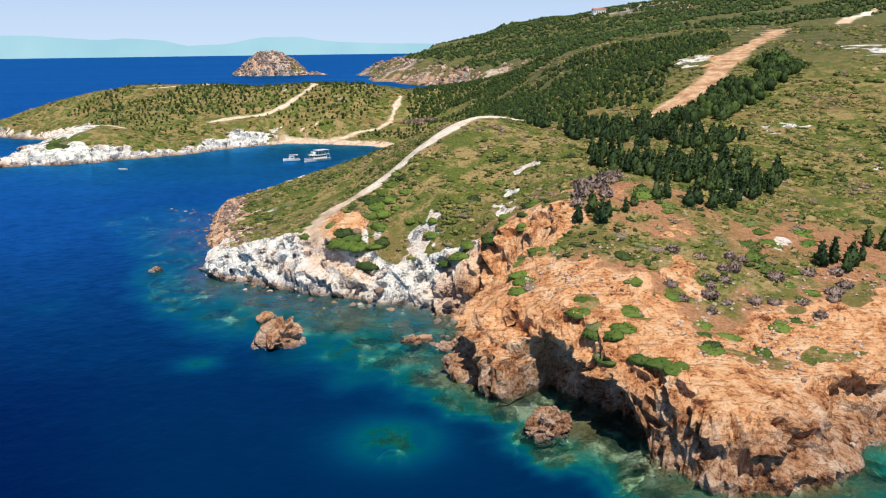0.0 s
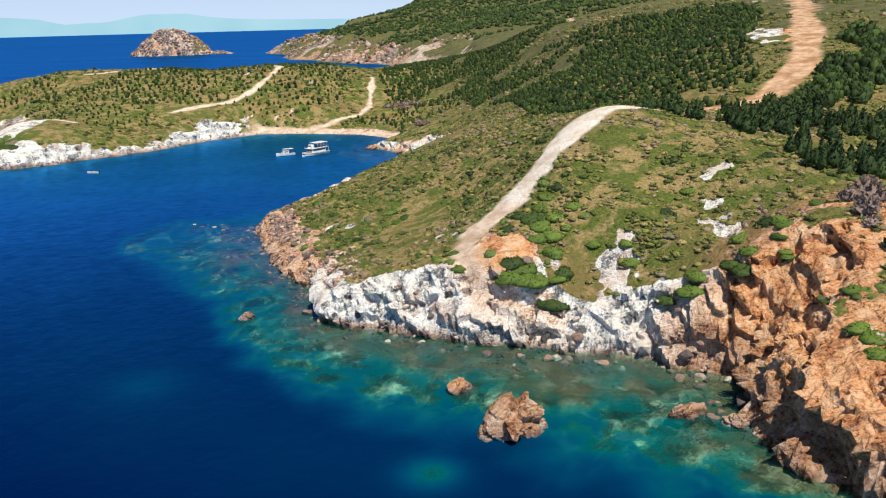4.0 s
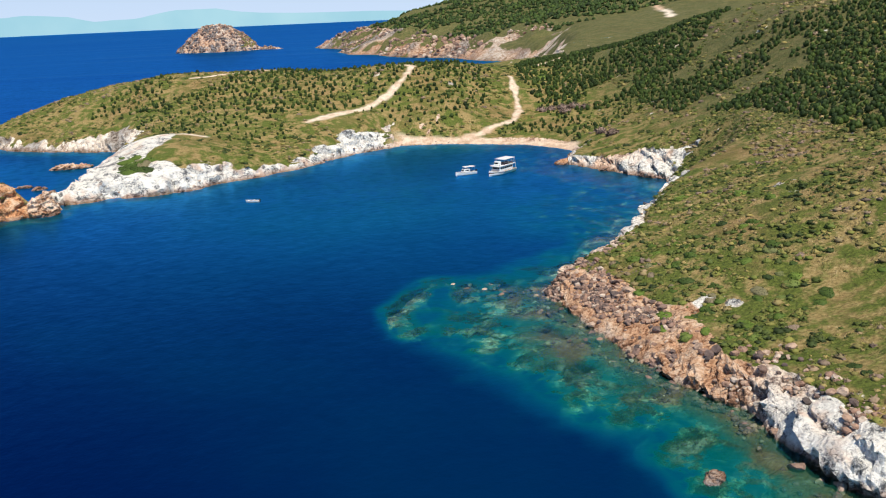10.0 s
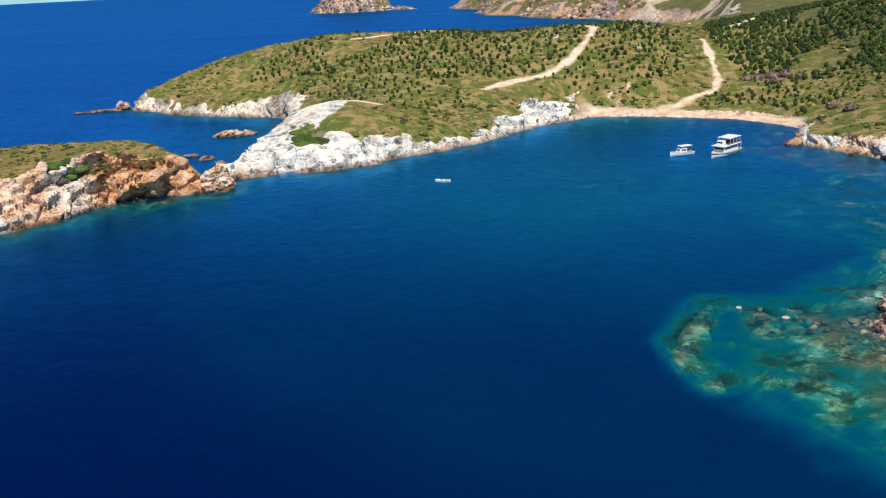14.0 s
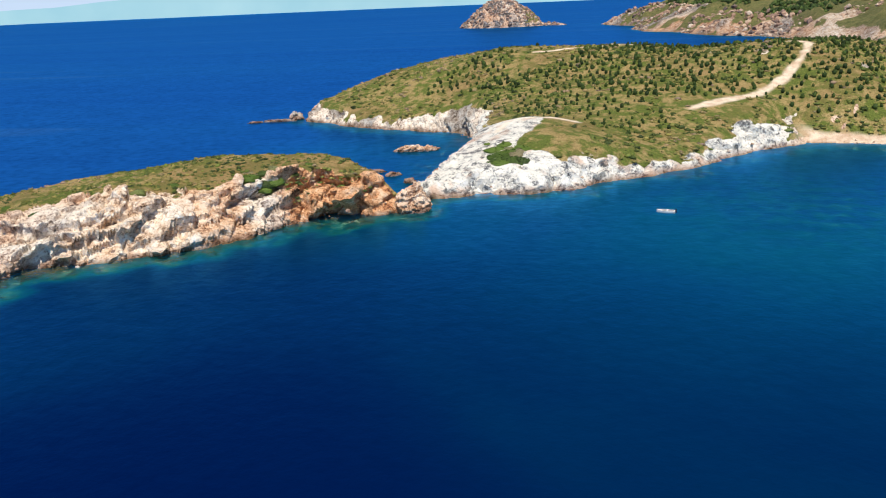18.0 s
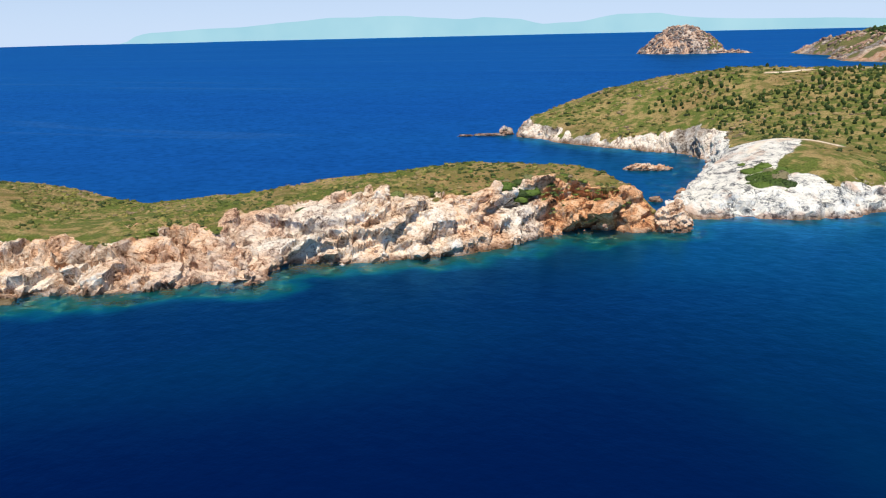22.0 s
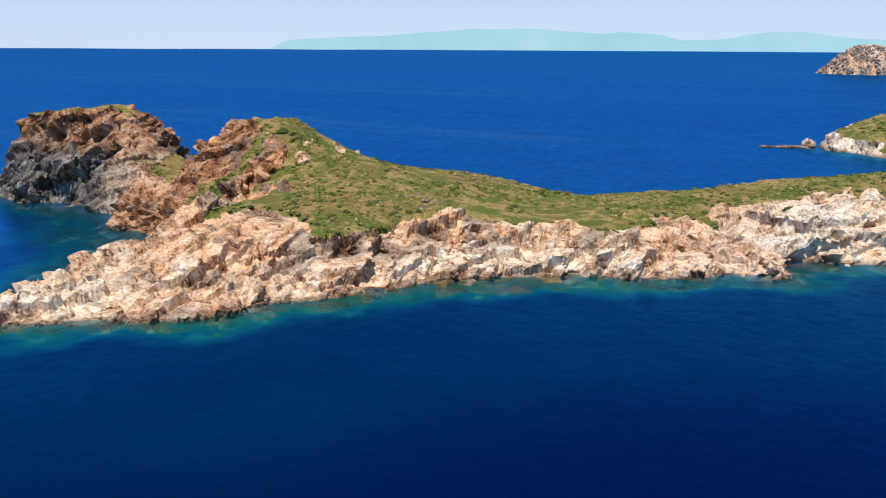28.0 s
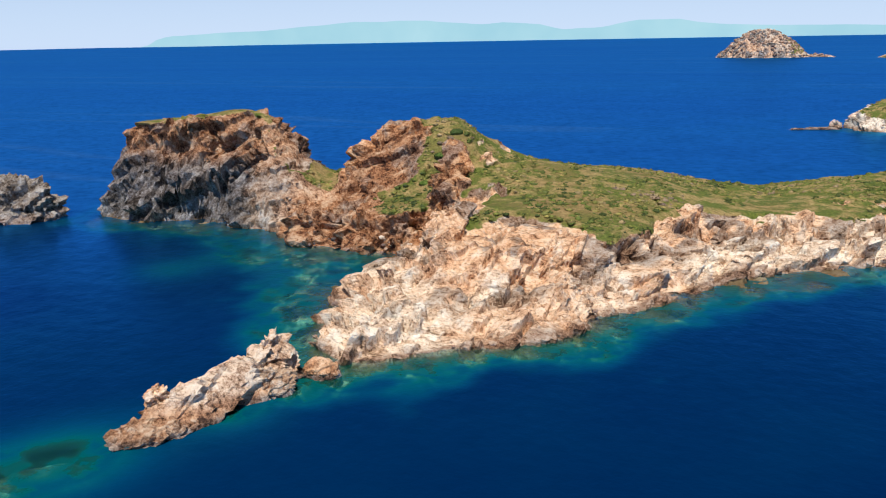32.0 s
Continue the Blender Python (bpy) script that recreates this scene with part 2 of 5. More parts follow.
def heights(px, py):
    """heights_of in handy portions."""
    fx, fy = px.reshape(-1), py.reshape(-1)
    got = [heights_of(fx[i:i + 30000], fy[i:i + 30000]) for i in range(0, fx.size, 30000)]
    return tuple(np.concatenate(c).reshape(px.shape) for c in zip(*got))


def heights_of(px, py):
    """Ground height and the share of bare rock at points of the plan."""
    far = smooth(600, 900, py)
    wob = 1.5 * fbm(px, py, 14, 3, 3) + 1.1 * ridged(px, py, 6.0, 2, 8)
    wob = wob + far * 40 * fbm(px, py, 160, 4, 5)
    sl = signed(px, py, SHORE_LAND)
    si = signed(px, py, SHORE_ISLET)
    isl = si > sl
    sd = np.where(isl, si, sl) + wob * 0.8
    top = np.where(isl, islet_top(px, py), land_top(px, py)) + 0.5 * fbm(px, py, 12, 4, 21) + far * 8 * fbm(px, py, 120, 4, 22)
    top = np.maximum(top, 1.2)
    beach = np.clip(near_spot(px, py, -58, 361, 22) + near_spot(px, py, -33, 347, 14), 0, 1)
    rubble = near_spot(px, py, -54, 188, 18)
    prom = near_spot(px, py, -158, 306, 20)
    stack = near_spot(px, py, -372, 222, 26)
    bay = np.clip(near_spot(px, py, -115, 325, 30) + near_spot(px, py, -85, 358, 18) + near_spot(px, py, -205, 402, 35) + 0.8 * near_spot(px, py, -16, 283, 26) + 0.7 * near_spot(px, py, -34, 243, 14), 0, 1)
    gully = smooth(-0.25, 0.35, fbm(px, py, 22, 2, 33))
    # width over which the shore rises to the land's height
    wide_i = 3.5 + 0.3 * top + 11 * smooth(-212, -240, px) * smooth(-318, -300, px) * (py < 245) * (0.65 + 0.5 * gully)
    wide_l = (0.5 + 0.3 * gully) * top + 1.0 + 18 * beach + 8 * rubble + 2 * prom + 3 * bay + 10 * near_spot(px, py, -8, 274, 17) + far * 60
    wide = np.where(isl, wide_i * (1 - 0.35 * stack), wide_l)
    up = np.clip(sd / wide, 0, 1)
    prof = 1 - (1 - up) ** np.where(isl, 1.5, 1.8)
    z = top * prof
    edge = np.where(isl, 0.86, 0.84 - 0.36 * bay - 0.25 * far) + 0.22 * fbm(px, py, 7, 3, 55) + 0.12 * prom
    rock = smooth(edge + 0.14, edge - 0.10, up) * (sd > -3) * (1 - 0.95 * beach)
    rock = np.where(isl | (far > 0.2), rock, rock * (1 - smooth(0.15, 0.5, bay) * smooth(4.5, 8, sd)) * (1 - smooth(0.05, 0.3, beach)))
    rock = rock * (1 - 0.9 * smooth(0.3, 0.6, near_spot(px, py, -5, 270, 15)))
    rock = rock * np.where(isl & (px > -300), smooth(3, -3, py - 287 - 0.53 * (px + 163)), 1)
    rock = rock * (1 - 0.9 * bay * smooth(-0.08, 0.12, fbm(px, py, 8, 3, 56)))
    face = isl * smooth(-244, -236, px) * (py < 287 + 0.53 * (px + 163)) * np.maximum(smooth(11.5, 8.5, sd + 5 * fbm(px, py, 9, 3, 58)), smooth(7, 5, seg_dist(px, py, BARE) + 3 * fbm(px, py, 6, 3, 59)))
    rock = np.maximum(rock, face)
    e, who = cells(px + 2 * vnoise(px / 6, py / 6, 4), py + 2 * vnoise(px / 6, py / 6, 5), 3.2, 2)
    z = z + far * (0.25 + 0.75 * rock) * smooth(0, 20, sd) * (8 * ridged(px, py, 45, 4, 41) + 3.5 * ridged(px, py, 17, 3, 42))
    z = z + rock * (1 - far) * (0.55 * ridged(px, py, 8, 3, 40) + 0.7 * (who - 0.5) * smooth(0.0, 0.25, e)) * np.clip(top / 8, 0.3, 1.1) * smooth(0, 2.5, sd)
    rib = smooth(3.4, 1.2, seg_dist(px, py, RIB) + 1.2 * vnoise(px / 3, py / 3, 57)) * isl
    z, rock = z + 2.2 * rib, np.maximum(rock, rib)
    # sea bed
    out = np.maximum(-sd - 6.0 * near_spot(px, py, -22, 128, 24) - 3 * near_spot(px, py, -50, 160, 16), 0)
    shelf = 6.5 + 0.5 * isl - 2.5 * near_spot(px, py, 6, 84, 22) + 12.5 * near_spot(px, py, -70, 192, 29) + 13 * near_spot(px, py, -28, 118, 27) + 14 * near_spot(px, py, -30, 290, 40) + 7 * near_spot(px, py, -55, 340, 35) \
        + 0.5 * near_spot(px, py, -300, 150, 30) + 7 * near_spot(px, py, -345, 190, 26) + 10 * near_spot(px, py, -190, 345, 26) + 0.5 * near_spot(px, py, -255, 190, 30)
    rim = np.maximum(out + np.clip(out / 5, 0, 1) * (4.4 * fbm(px, py, 9, 4, 73) + 2.2 * ridged(px, py, 7, 2, 78)), 0) / shelf
    bed = -0.35 - 1.7 * np.clip(rim, 0, 1.2) - 10 * smooth(0.75, 1.75, rim) - 9 * np.maximum(rim - 1.5, 0) + np.clip(out / 5, 0, 1) * (1.1 * fbm(px, py, 8, 4, 70) + 0.8 * (who - 0.5) * smooth(0, 0.3, e))
    basin = near_spot(px, py, -85, 300, 115)
    bed = np.maximum(bed, -3.9 - 17 * (1 - basin) + 0.6 * fbm(px, py, 20, 3, 74))
    bed = np.maximum(bed, -3.6 - 16 * (1 - near_spot(px, py, -200, 345, 50)) + 0.6 * fbm(px, py, 20, 3, 76))
    bed = np.maximum(bed, -7.0 - 15 * (1 - near_spot(px, py, -155, 282, 62)) + 0.6 * fbm(px, py, 20, 3, 75))
    bed = np.maximum(bed, -9.0 - 13 * (1 - near_spot(px, py, -76, 236, 60)) + 0.8 * fbm(px, py, 24, 3, 80))
    bed = np.maximum(bed, -2.3 - 11 * (1 - near_spot(px, py, -38, 262, 36)) + 0.9 * fbm(px, py, 12, 4, 79))
    reef = smooth(4.5, 1.0, seg_dist(px, py, [(-60, 207), (-77, 214), (-84, 203), (-82, 192)]) + 1.5 * fbm(px, py, 6, 2, 71))
    shoal = near_spot(px, py, -7, 81, 5.5) + 0.8 * near_spot(px, py, -34, 103, 3) + 0.7 * near_spot(px, py, -56, 150, 4) + 0.3 * near_spot(px, py, -66, 128, 5) + near_spot(px, py, -312, 126, 7) + near_spot(px, py, -305, 140, 5) + 0.8 * near_spot(px, py, -317, 118, 6) + 0.6 * near_spot(px, py, -345, 180, 7)
    lump = np.clip(np.maximum(reef, np.clip(shoal, 0, 1) ** 0.8), 0, 1)
    bed = np.where(bed < -1.2, bed + (-1.2 - bed) * lump + 0.8 * lump * fbm(px, py, 4, 3, 72), bed)
    z = np.where(sd > 0, z, np.maximum(np.minimum(bed, -0.12 - 0.03 * np.minimum(out, 10)), -32))
    return z, sd, isl, rock, top


def facet(x, y, z, seed):
    """Blocks of broken stone: each has its own flat, tilted face."""
    ix, iy, iz = np.floor(x), np.floor(y), np.floor(z).astype(np.int64)
    best = np.full(x.shape, 9.0)
    bx, by, bz = ix.copy(), iy.copy(), iz.copy()
    ux, uy, uz = np.zeros(x.shape), np.zeros(x.shape), np.zeros(x.shape)
    for dx in (-1, 0, 1):
        for dy in (-1, 0, 1):
            for dz in (-1, 0, 1):
                cx, cy, cz = ix + dx, iy + dy, iz + dz
                qx, qy, qz = x - cx - _hash(cx, cy, cz, seed), y - cy - _hash(cx, cy, cz, seed + 3), z - cz - _hash(cx, cy, cz, seed + 7)
                d = qx * qx + qy * qy + qz * qz
                near = d < best
                best = np.where(near, d, best)
                bx, by, bz = np.where(near, cx, bx), np.where(near, cy, by), np.where(near, cz, bz)
                ux, uy, uz = np.where(near, qx, ux), np.where(near, qy, uy), np.where(near, qz, uz)
    tilt = [1.5 * (_hash(bx, by, bz, seed + k) - 0.5) for k in (13, 17, 19)]
    return _hash(bx, by, bz, seed + 11) - 0.5 + tilt[0] * ux + tilt[1] * uy + tilt[2] * uz


def rock_shift(px, py, z, rock, isl, rel):
    """How far points of a rock face stand out or in: slabs, undercut beds and broken blocks."""
    sx, sy, sz = np.where(isl, -0.26, 0.30), np.where(isl, -0.24, -0.25), np.where(isl, 0.93, 0.92)
    lay = px * sx + py * sy + z * sz
    along = px * 0.72 + py * 0.69
    across = px * 0.69 - py * 0.72
    warp = vnoise3(px / 8, py / 8, z / 8, 15)
    big = facet(along / 8.5 + 0.25 * warp, across / 6.0, lay / 3.6 + 0.2 * warp, 23)
    mid = facet(along / 3.2, across / 2.3, lay / 1.25 + 0.3 * warp, 27)
    small = facet(along / 1.25, across / 1.0, lay / 0.55, 31)
    # beds: each stands out by its own amount and overhangs the one below
    t = lay / 3.1 + 0.7 * warp + 0.18 * mid
    n = np.floor(t)
    bed = vnoise3(along / 6.5, n * 3.7, across / 9, 45)
    under = 0.5 - (t - n)
    t2 = lay / 1.05 + 0.8 * warp + 0.25 * mid
    thin = 0.5 - (t2 - np.floor(t2))
    broken = smooth(-0.2, 0.3, vnoise3(px / 11, py / 11, z / 9, 37))
    cleft = smooth(0.10, 0.01, np.abs(vnoise3(px / 9, py / 9, z / 7 + 0.3 * warp, 83) + 0.10 * mid))
    brow = np.exp(-((rel - 0.74) / 0.10) ** 2) * smooth(-0.35, 0.25, vnoise(along / 9, across / 30, 88)) * isl
    return rock * (0.7 * bed + 1.5 * under * (0.7 + 0.8 * big) + 0.4 * thin * broken + 1.7 * big + (0.25 + 0.75 * broken) * mid + (0.06 + 0.42 * broken) * small - 1.5 * cleft - 1.7 * brow)


# ---- materials ----
def material(name):
    m = bpy.data.materials.new(name)
    m.use_nodes = True
    nt = m.node_tree
    return m, nt, nt.nodes, nt.links, nt.nodes["Principled BSDF"]


def attr(ns, name):
    a = ns.new("ShaderNodeAttribute")
    a.attribute_name = name
    return a.outputs["Fac"]


def noise_tex(ns, ls, scale, detail=4, rough=0.55, vec=None):
    n = ns.new("ShaderNodeTexNoise")
    n.inputs["Scale"].default_value, n.inputs["Detail"].default_value, n.inputs["Roughness"].default_value = scale, detail, rough
    if vec is not None:
        ls.new(vec, n.inputs["Vector"])
    return n.outputs["Fac"]


def ramp(ns, ls, fac, stops):
    r = ns.new("ShaderNodeValToRGB")
    el = r.color_ramp.elements
    while len(el) < len(stops):
        el.new(0.5)
    for e, (p, c) in zip(el, stops):
        e.position, e.color = p, (*c, 1) if len(c) == 3 else c
    ls.new(fac, r.inputs[0])
    return r.outputs[0]


def mix(ns, ls, fac, a, b, kind="MIX"):
    m = ns.new("ShaderNodeMix")
    m.data_type, m.blend_type = "RGBA", kind
    for sock, v in ((m.inputs["Factor"], fac), (m.inputs[6], a), (m.inputs[7], b)):
        if isinstance(v, (int, float)):
            sock.default_value = v
        elif isinstance(v, tuple):
            sock.default_value = (*v, 1)
        else:
            ls.new(v, sock)
    return m.outputs[2]


def calc(ns, ls, op, a, b=0.0, clamp=False):
    m = ns.new("ShaderNodeMath")
    m.operation, m.use_clamp = op, clamp
    for sock, v in ((m.inputs[0], a), (m.inputs[1], b)):
        if isinstance(v, (int, float)):
            sock.default_value = v
        else:
            ls.new(v, sock)
    return m.outputs[0]


def bump(ns, ls, bsdf, height, dist, strength=1.0):
    b = ns.new("ShaderNodeBump")
    b.inputs["Distance"].default_value, b.inputs["Strength"].default_value = dist, strength
    ls.new(height, b.inputs["Height"])
    ls.new(b.outputs[0], bsdf.inputs["Normal"])


def ns_vec(ns, ls, pos, scale):
    n = ns.new("ShaderNodeTexNoise")
    n.inputs["Scale"].default_value, n.inputs["Detail"].default_value = scale, 2
    ls.new(pos, n.inputs["Vector"])
    return n.outputs["Color"]


def ground_material():
    m, nt, ns, ls, bs = material("coast_ground")
    pos = ns.new("ShaderNodeNewGeometry").outputs["Position"]
    big, mid, fine = noise_tex(ns, ls, 0.05, 4, 0.6, pos), noise_tex(ns, ls, 0.35, 5, 0.6, pos), noise_tex(ns, ls, 2.2, 5, 0.65, pos)
    blk = ns.new("ShaderNodeTexVoronoi")
    blk.inputs["Scale"].default_value = 0.8
    ls.new(mix(ns, ls, 0.12, pos, mix(ns, ls, 1.0, ns_vec(ns, ls, pos, 1.3), (6.0, 6.0, 6.0), "MULTIPLY"), "ADD"), blk.inputs["Vector"])
    one = calc(ns, ls, "MULTIPLY", calc(ns, ls, "SUBTRACT", blk.outputs["Color"], 0.5), 0.13)
    grit = noise_tex(ns, ls, 6.5, 4, 0.65, pos)
    # rock colours by stone
    broad = noise_tex(ns, ls, 0.16, 4, 0.6, pos)
    veg_mid = mid
    mid = calc(ns, ls, "ADD", calc(ns, ls, "ADD", calc(ns, ls, "MULTIPLY", mid, 0.45), one), calc(ns, ls, "ADD", calc(ns, ls, "MULTIPLY", fine, 0.33), calc(ns, ls, "MULTIPLY", grit, 0.22)))
    mid = calc(ns, ls, "ADD", calc(ns, ls, "MULTIPLY", calc(ns, ls, "SUBTRACT", mid, 0.5), 1.5), 0.505)
    pale = ramp(ns, ls, mid, [(0.37, (0.13, 0.135, 0.14)), (0.43, (0.42, 0.42, 0.41)), (0.485, (0.76, 0.74, 0.69)), (0.56, (0.84, 0.81, 0.75)), (0.7, (0.88, 0.86, 0.81))])
    pale = mix(ns, ls, ramp(ns, ls, broad, [(0.54, (0, 0, 0)), (0.68, (0.8, 0.8, 0.8))]), pale, (0.68, 0.48, 0.36))
    tan = ramp(ns, ls, mid, [(0.31, (0.13, 0.075, 0.045)), (0.39, (0.56, 0.37, 0.24)), (0.49, (0.82, 0.63, 0.47)), (0.59, (0.90, 0.79, 0.66)), (0.70, (0.93, 0.87, 0.79))])
    red = ramp(ns, ls, mid, [(0.30, (0.12, 0.042, 0.022)), (0.39, (0.48, 0.20, 0.085)), (0.50, (0.72, 0.37, 0.17)), (0.68, (0.82, 0.56, 0.36))])
    dark = ramp(ns, ls, mid, [(0.37, (0.015, 0.014, 0.014)), (0.47, (0.085, 0.078, 0.078)), (0.57, (0.17, 0.165, 0.175)), (0.66, (0.32, 0.31, 0.315))])
    rock = mix(ns, ls, attr(ns, "pale"), tan, pale)
    rock = mix(ns, ls, attr(ns, "red"), rock, red)
    rust = ramp(ns, ls, mid, [(0.34, (0.06, 0.022, 0.012)), (0.43, (0.34, 0.13, 0.05)), (0.52, (0.56, 0.27, 0.12)), (0.64, (0.68, 0.43, 0.25))])
    rock = mix(ns, ls, attr(ns, "rust"), rock, rust)
    rock = mix(ns, ls, attr(ns, "dark"), rock, dark)
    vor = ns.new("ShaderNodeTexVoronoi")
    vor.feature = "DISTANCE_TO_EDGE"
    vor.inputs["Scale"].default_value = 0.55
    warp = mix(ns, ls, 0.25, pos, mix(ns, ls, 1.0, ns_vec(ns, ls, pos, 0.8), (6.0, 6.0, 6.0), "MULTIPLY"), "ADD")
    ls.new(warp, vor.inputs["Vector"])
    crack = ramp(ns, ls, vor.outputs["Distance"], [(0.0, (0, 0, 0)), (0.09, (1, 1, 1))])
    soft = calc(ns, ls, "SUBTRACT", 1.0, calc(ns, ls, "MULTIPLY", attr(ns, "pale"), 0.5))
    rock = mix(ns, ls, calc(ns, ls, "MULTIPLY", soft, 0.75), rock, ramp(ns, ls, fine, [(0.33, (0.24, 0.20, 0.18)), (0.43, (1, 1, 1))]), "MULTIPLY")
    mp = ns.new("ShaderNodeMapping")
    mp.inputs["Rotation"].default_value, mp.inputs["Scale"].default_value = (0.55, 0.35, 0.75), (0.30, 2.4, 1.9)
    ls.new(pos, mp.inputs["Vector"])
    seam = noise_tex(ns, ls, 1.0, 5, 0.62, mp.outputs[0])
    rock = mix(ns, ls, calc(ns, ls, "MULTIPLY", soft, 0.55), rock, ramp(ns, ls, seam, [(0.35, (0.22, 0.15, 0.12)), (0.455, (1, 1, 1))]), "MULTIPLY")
    rock_mid, mid = mid, veg_mid
    dry = ramp(ns, ls, fine, [(0.3, (0.19, 0.14, 0.05)), (0.55, (0.37, 0.275, 0.115)), (0.75, (0.50, 0.39, 0.21))])
    lush = ramp(ns, ls, fine, [(0.3, (0.055, 0.07, 0.016)), (0.55, (0.125, 0.16, 0.03)), (0.75, (0.22, 0.235, 0.055))])
    blot = calc(ns, ls, "ADD", calc(ns, ls, "MULTIPLY", mid, 0.55), calc(ns, ls, "MULTIPLY", broad, 0.45))
    green = mix(ns, ls, ramp(ns, ls, blot, [(0.44, (0, 0, 0)), (0.53, (1, 1, 1))]), dry, lush)
    green = mix(ns, ls, ramp(ns, ls, big, [(0.50, (0, 0, 0)), (0.66, (0.5, 0.5, 0.5))]), green, (0.28, 0.17, 0.08))
    # dense undergrowth on the near hill; on far land a painted stand-in for haze
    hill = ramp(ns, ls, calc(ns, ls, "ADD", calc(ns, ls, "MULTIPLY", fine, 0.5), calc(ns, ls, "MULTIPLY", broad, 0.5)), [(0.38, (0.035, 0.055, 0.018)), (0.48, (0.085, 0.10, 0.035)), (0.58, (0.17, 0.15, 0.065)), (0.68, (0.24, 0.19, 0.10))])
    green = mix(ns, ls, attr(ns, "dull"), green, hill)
    soil = ramp(ns, ls, fine, [(0.3, (0.25, 0.12, 0.06)), (0.55, (0.45, 0.23, 0.12)), (0.75, (0.55, 0.33, 0.20))])
    green = mix(ns, ls, attr(ns, "soil"), green, soil)
    vf = calc(ns, ls, "ADD", attr(ns, "veg"), calc(ns, ls, "MULTIPLY", calc(ns, ls, "SUBTRACT", mid, 0.5), 1.2))
    vf = ramp(ns, ls, vf, [(0.42, (0, 0, 0)), (0.55, (1, 1, 1))])
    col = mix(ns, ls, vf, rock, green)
    path = ramp(ns, ls, mid, [(0.35, (0.74, 0.60, 0.46)), (0.58, (0.94, 0.85, 0.73))])
    path = mix(ns, ls, attr(ns, "red"), path, ramp(ns, ls, mid, [(0.38, (0.46, 0.24, 0.12)), (0.62, (0.78, 0.53, 0.34))]))
    col = mix(ns, ls, attr(ns, "track"), col, path)
    bedc = ramp(ns, ls, calc(ns, ls, "ADD", calc(ns, ls, "MULTIPLY", mid, 0.6), calc(ns, ls, "MULTIPLY", rock_mid, 0.4)), [(0.40, (0.02, 0.035, 0.02)), (0.46, (0.16, 0.15, 0.08)), (0.52, (0.46, 0.45, 0.32)), (0.60, (0.78, 0.79, 0.66))])
    bedc = mix(ns, ls, ramp(ns, ls, broad, [(0.45, (0, 0, 0)), (0.56, (1, 1, 1))]), mix(ns, ls, 0.6, bedc, (0.02, 0.03, 0.025)), bedc)
    slabs = ns.new("ShaderNodeTexVoronoi")
    slabs.inputs["Scale"].default_value = 0.3
    ls.new(warp, slabs.inputs["Vector"])
    bedc = mix(ns, ls, 0.85, bedc, ramp(ns, ls, slabs.outputs["Color"], [(0.3, (0.2, 0.22, 0.2)), (0.45, (0.8, 0.8, 0.8)), (0.75, (1.4, 1.4, 1.32))]), "MULTIPLY")
    sep = ns.new("ShaderNodeSeparateXYZ")
    ls.new(pos, sep.inputs[0])
    fringe = ramp(ns, ls, calc(ns, ls, "ADD", sep.outputs[2], calc(ns, ls, "ADD", calc(ns, ls, "MULTIPLY", mid, 0.8), 1.0)), [(0.3, (0, 0, 0)), (0.9, (1, 1, 1))])
    bedc = mix(ns, ls, calc(ns, ls, "MULTIPLY", fringe, 0.85), bedc, mix(ns, ls, fine, (0.06, 0.04, 0.02), (0.30, 0.20, 0.10)))
    col = mix(ns, ls, attr(ns, "bed"), col, bedc)
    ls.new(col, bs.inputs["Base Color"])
    bs.inputs["Roughness"].default_value = 0.9
    bs.inputs["Specular IOR Level"].default_value = 0.2
    hgt = calc(ns, ls, "ADD", calc(ns, ls, "MULTIPLY", mid, 0.7), calc(ns, ls, "ADD", calc(ns, ls, "MULTIPLY", fine, 0.5), calc(ns, ls, "MULTIPLY", grit, 0.22)))
    hgt = calc(ns, ls, "ADD", hgt, calc(ns, ls, "MULTIPLY", seam, 0.5))
    hgt = calc(ns, ls, "ADD", hgt, calc(ns, ls, "MULTIPLY", calc(ns, ls, "MULTIPLY", crack, calc(ns, ls, "SUBTRACT", 1.0, vf)), 0.10))
    bump(ns, ls, bs, hgt, 0.9, 0.85)
    return m


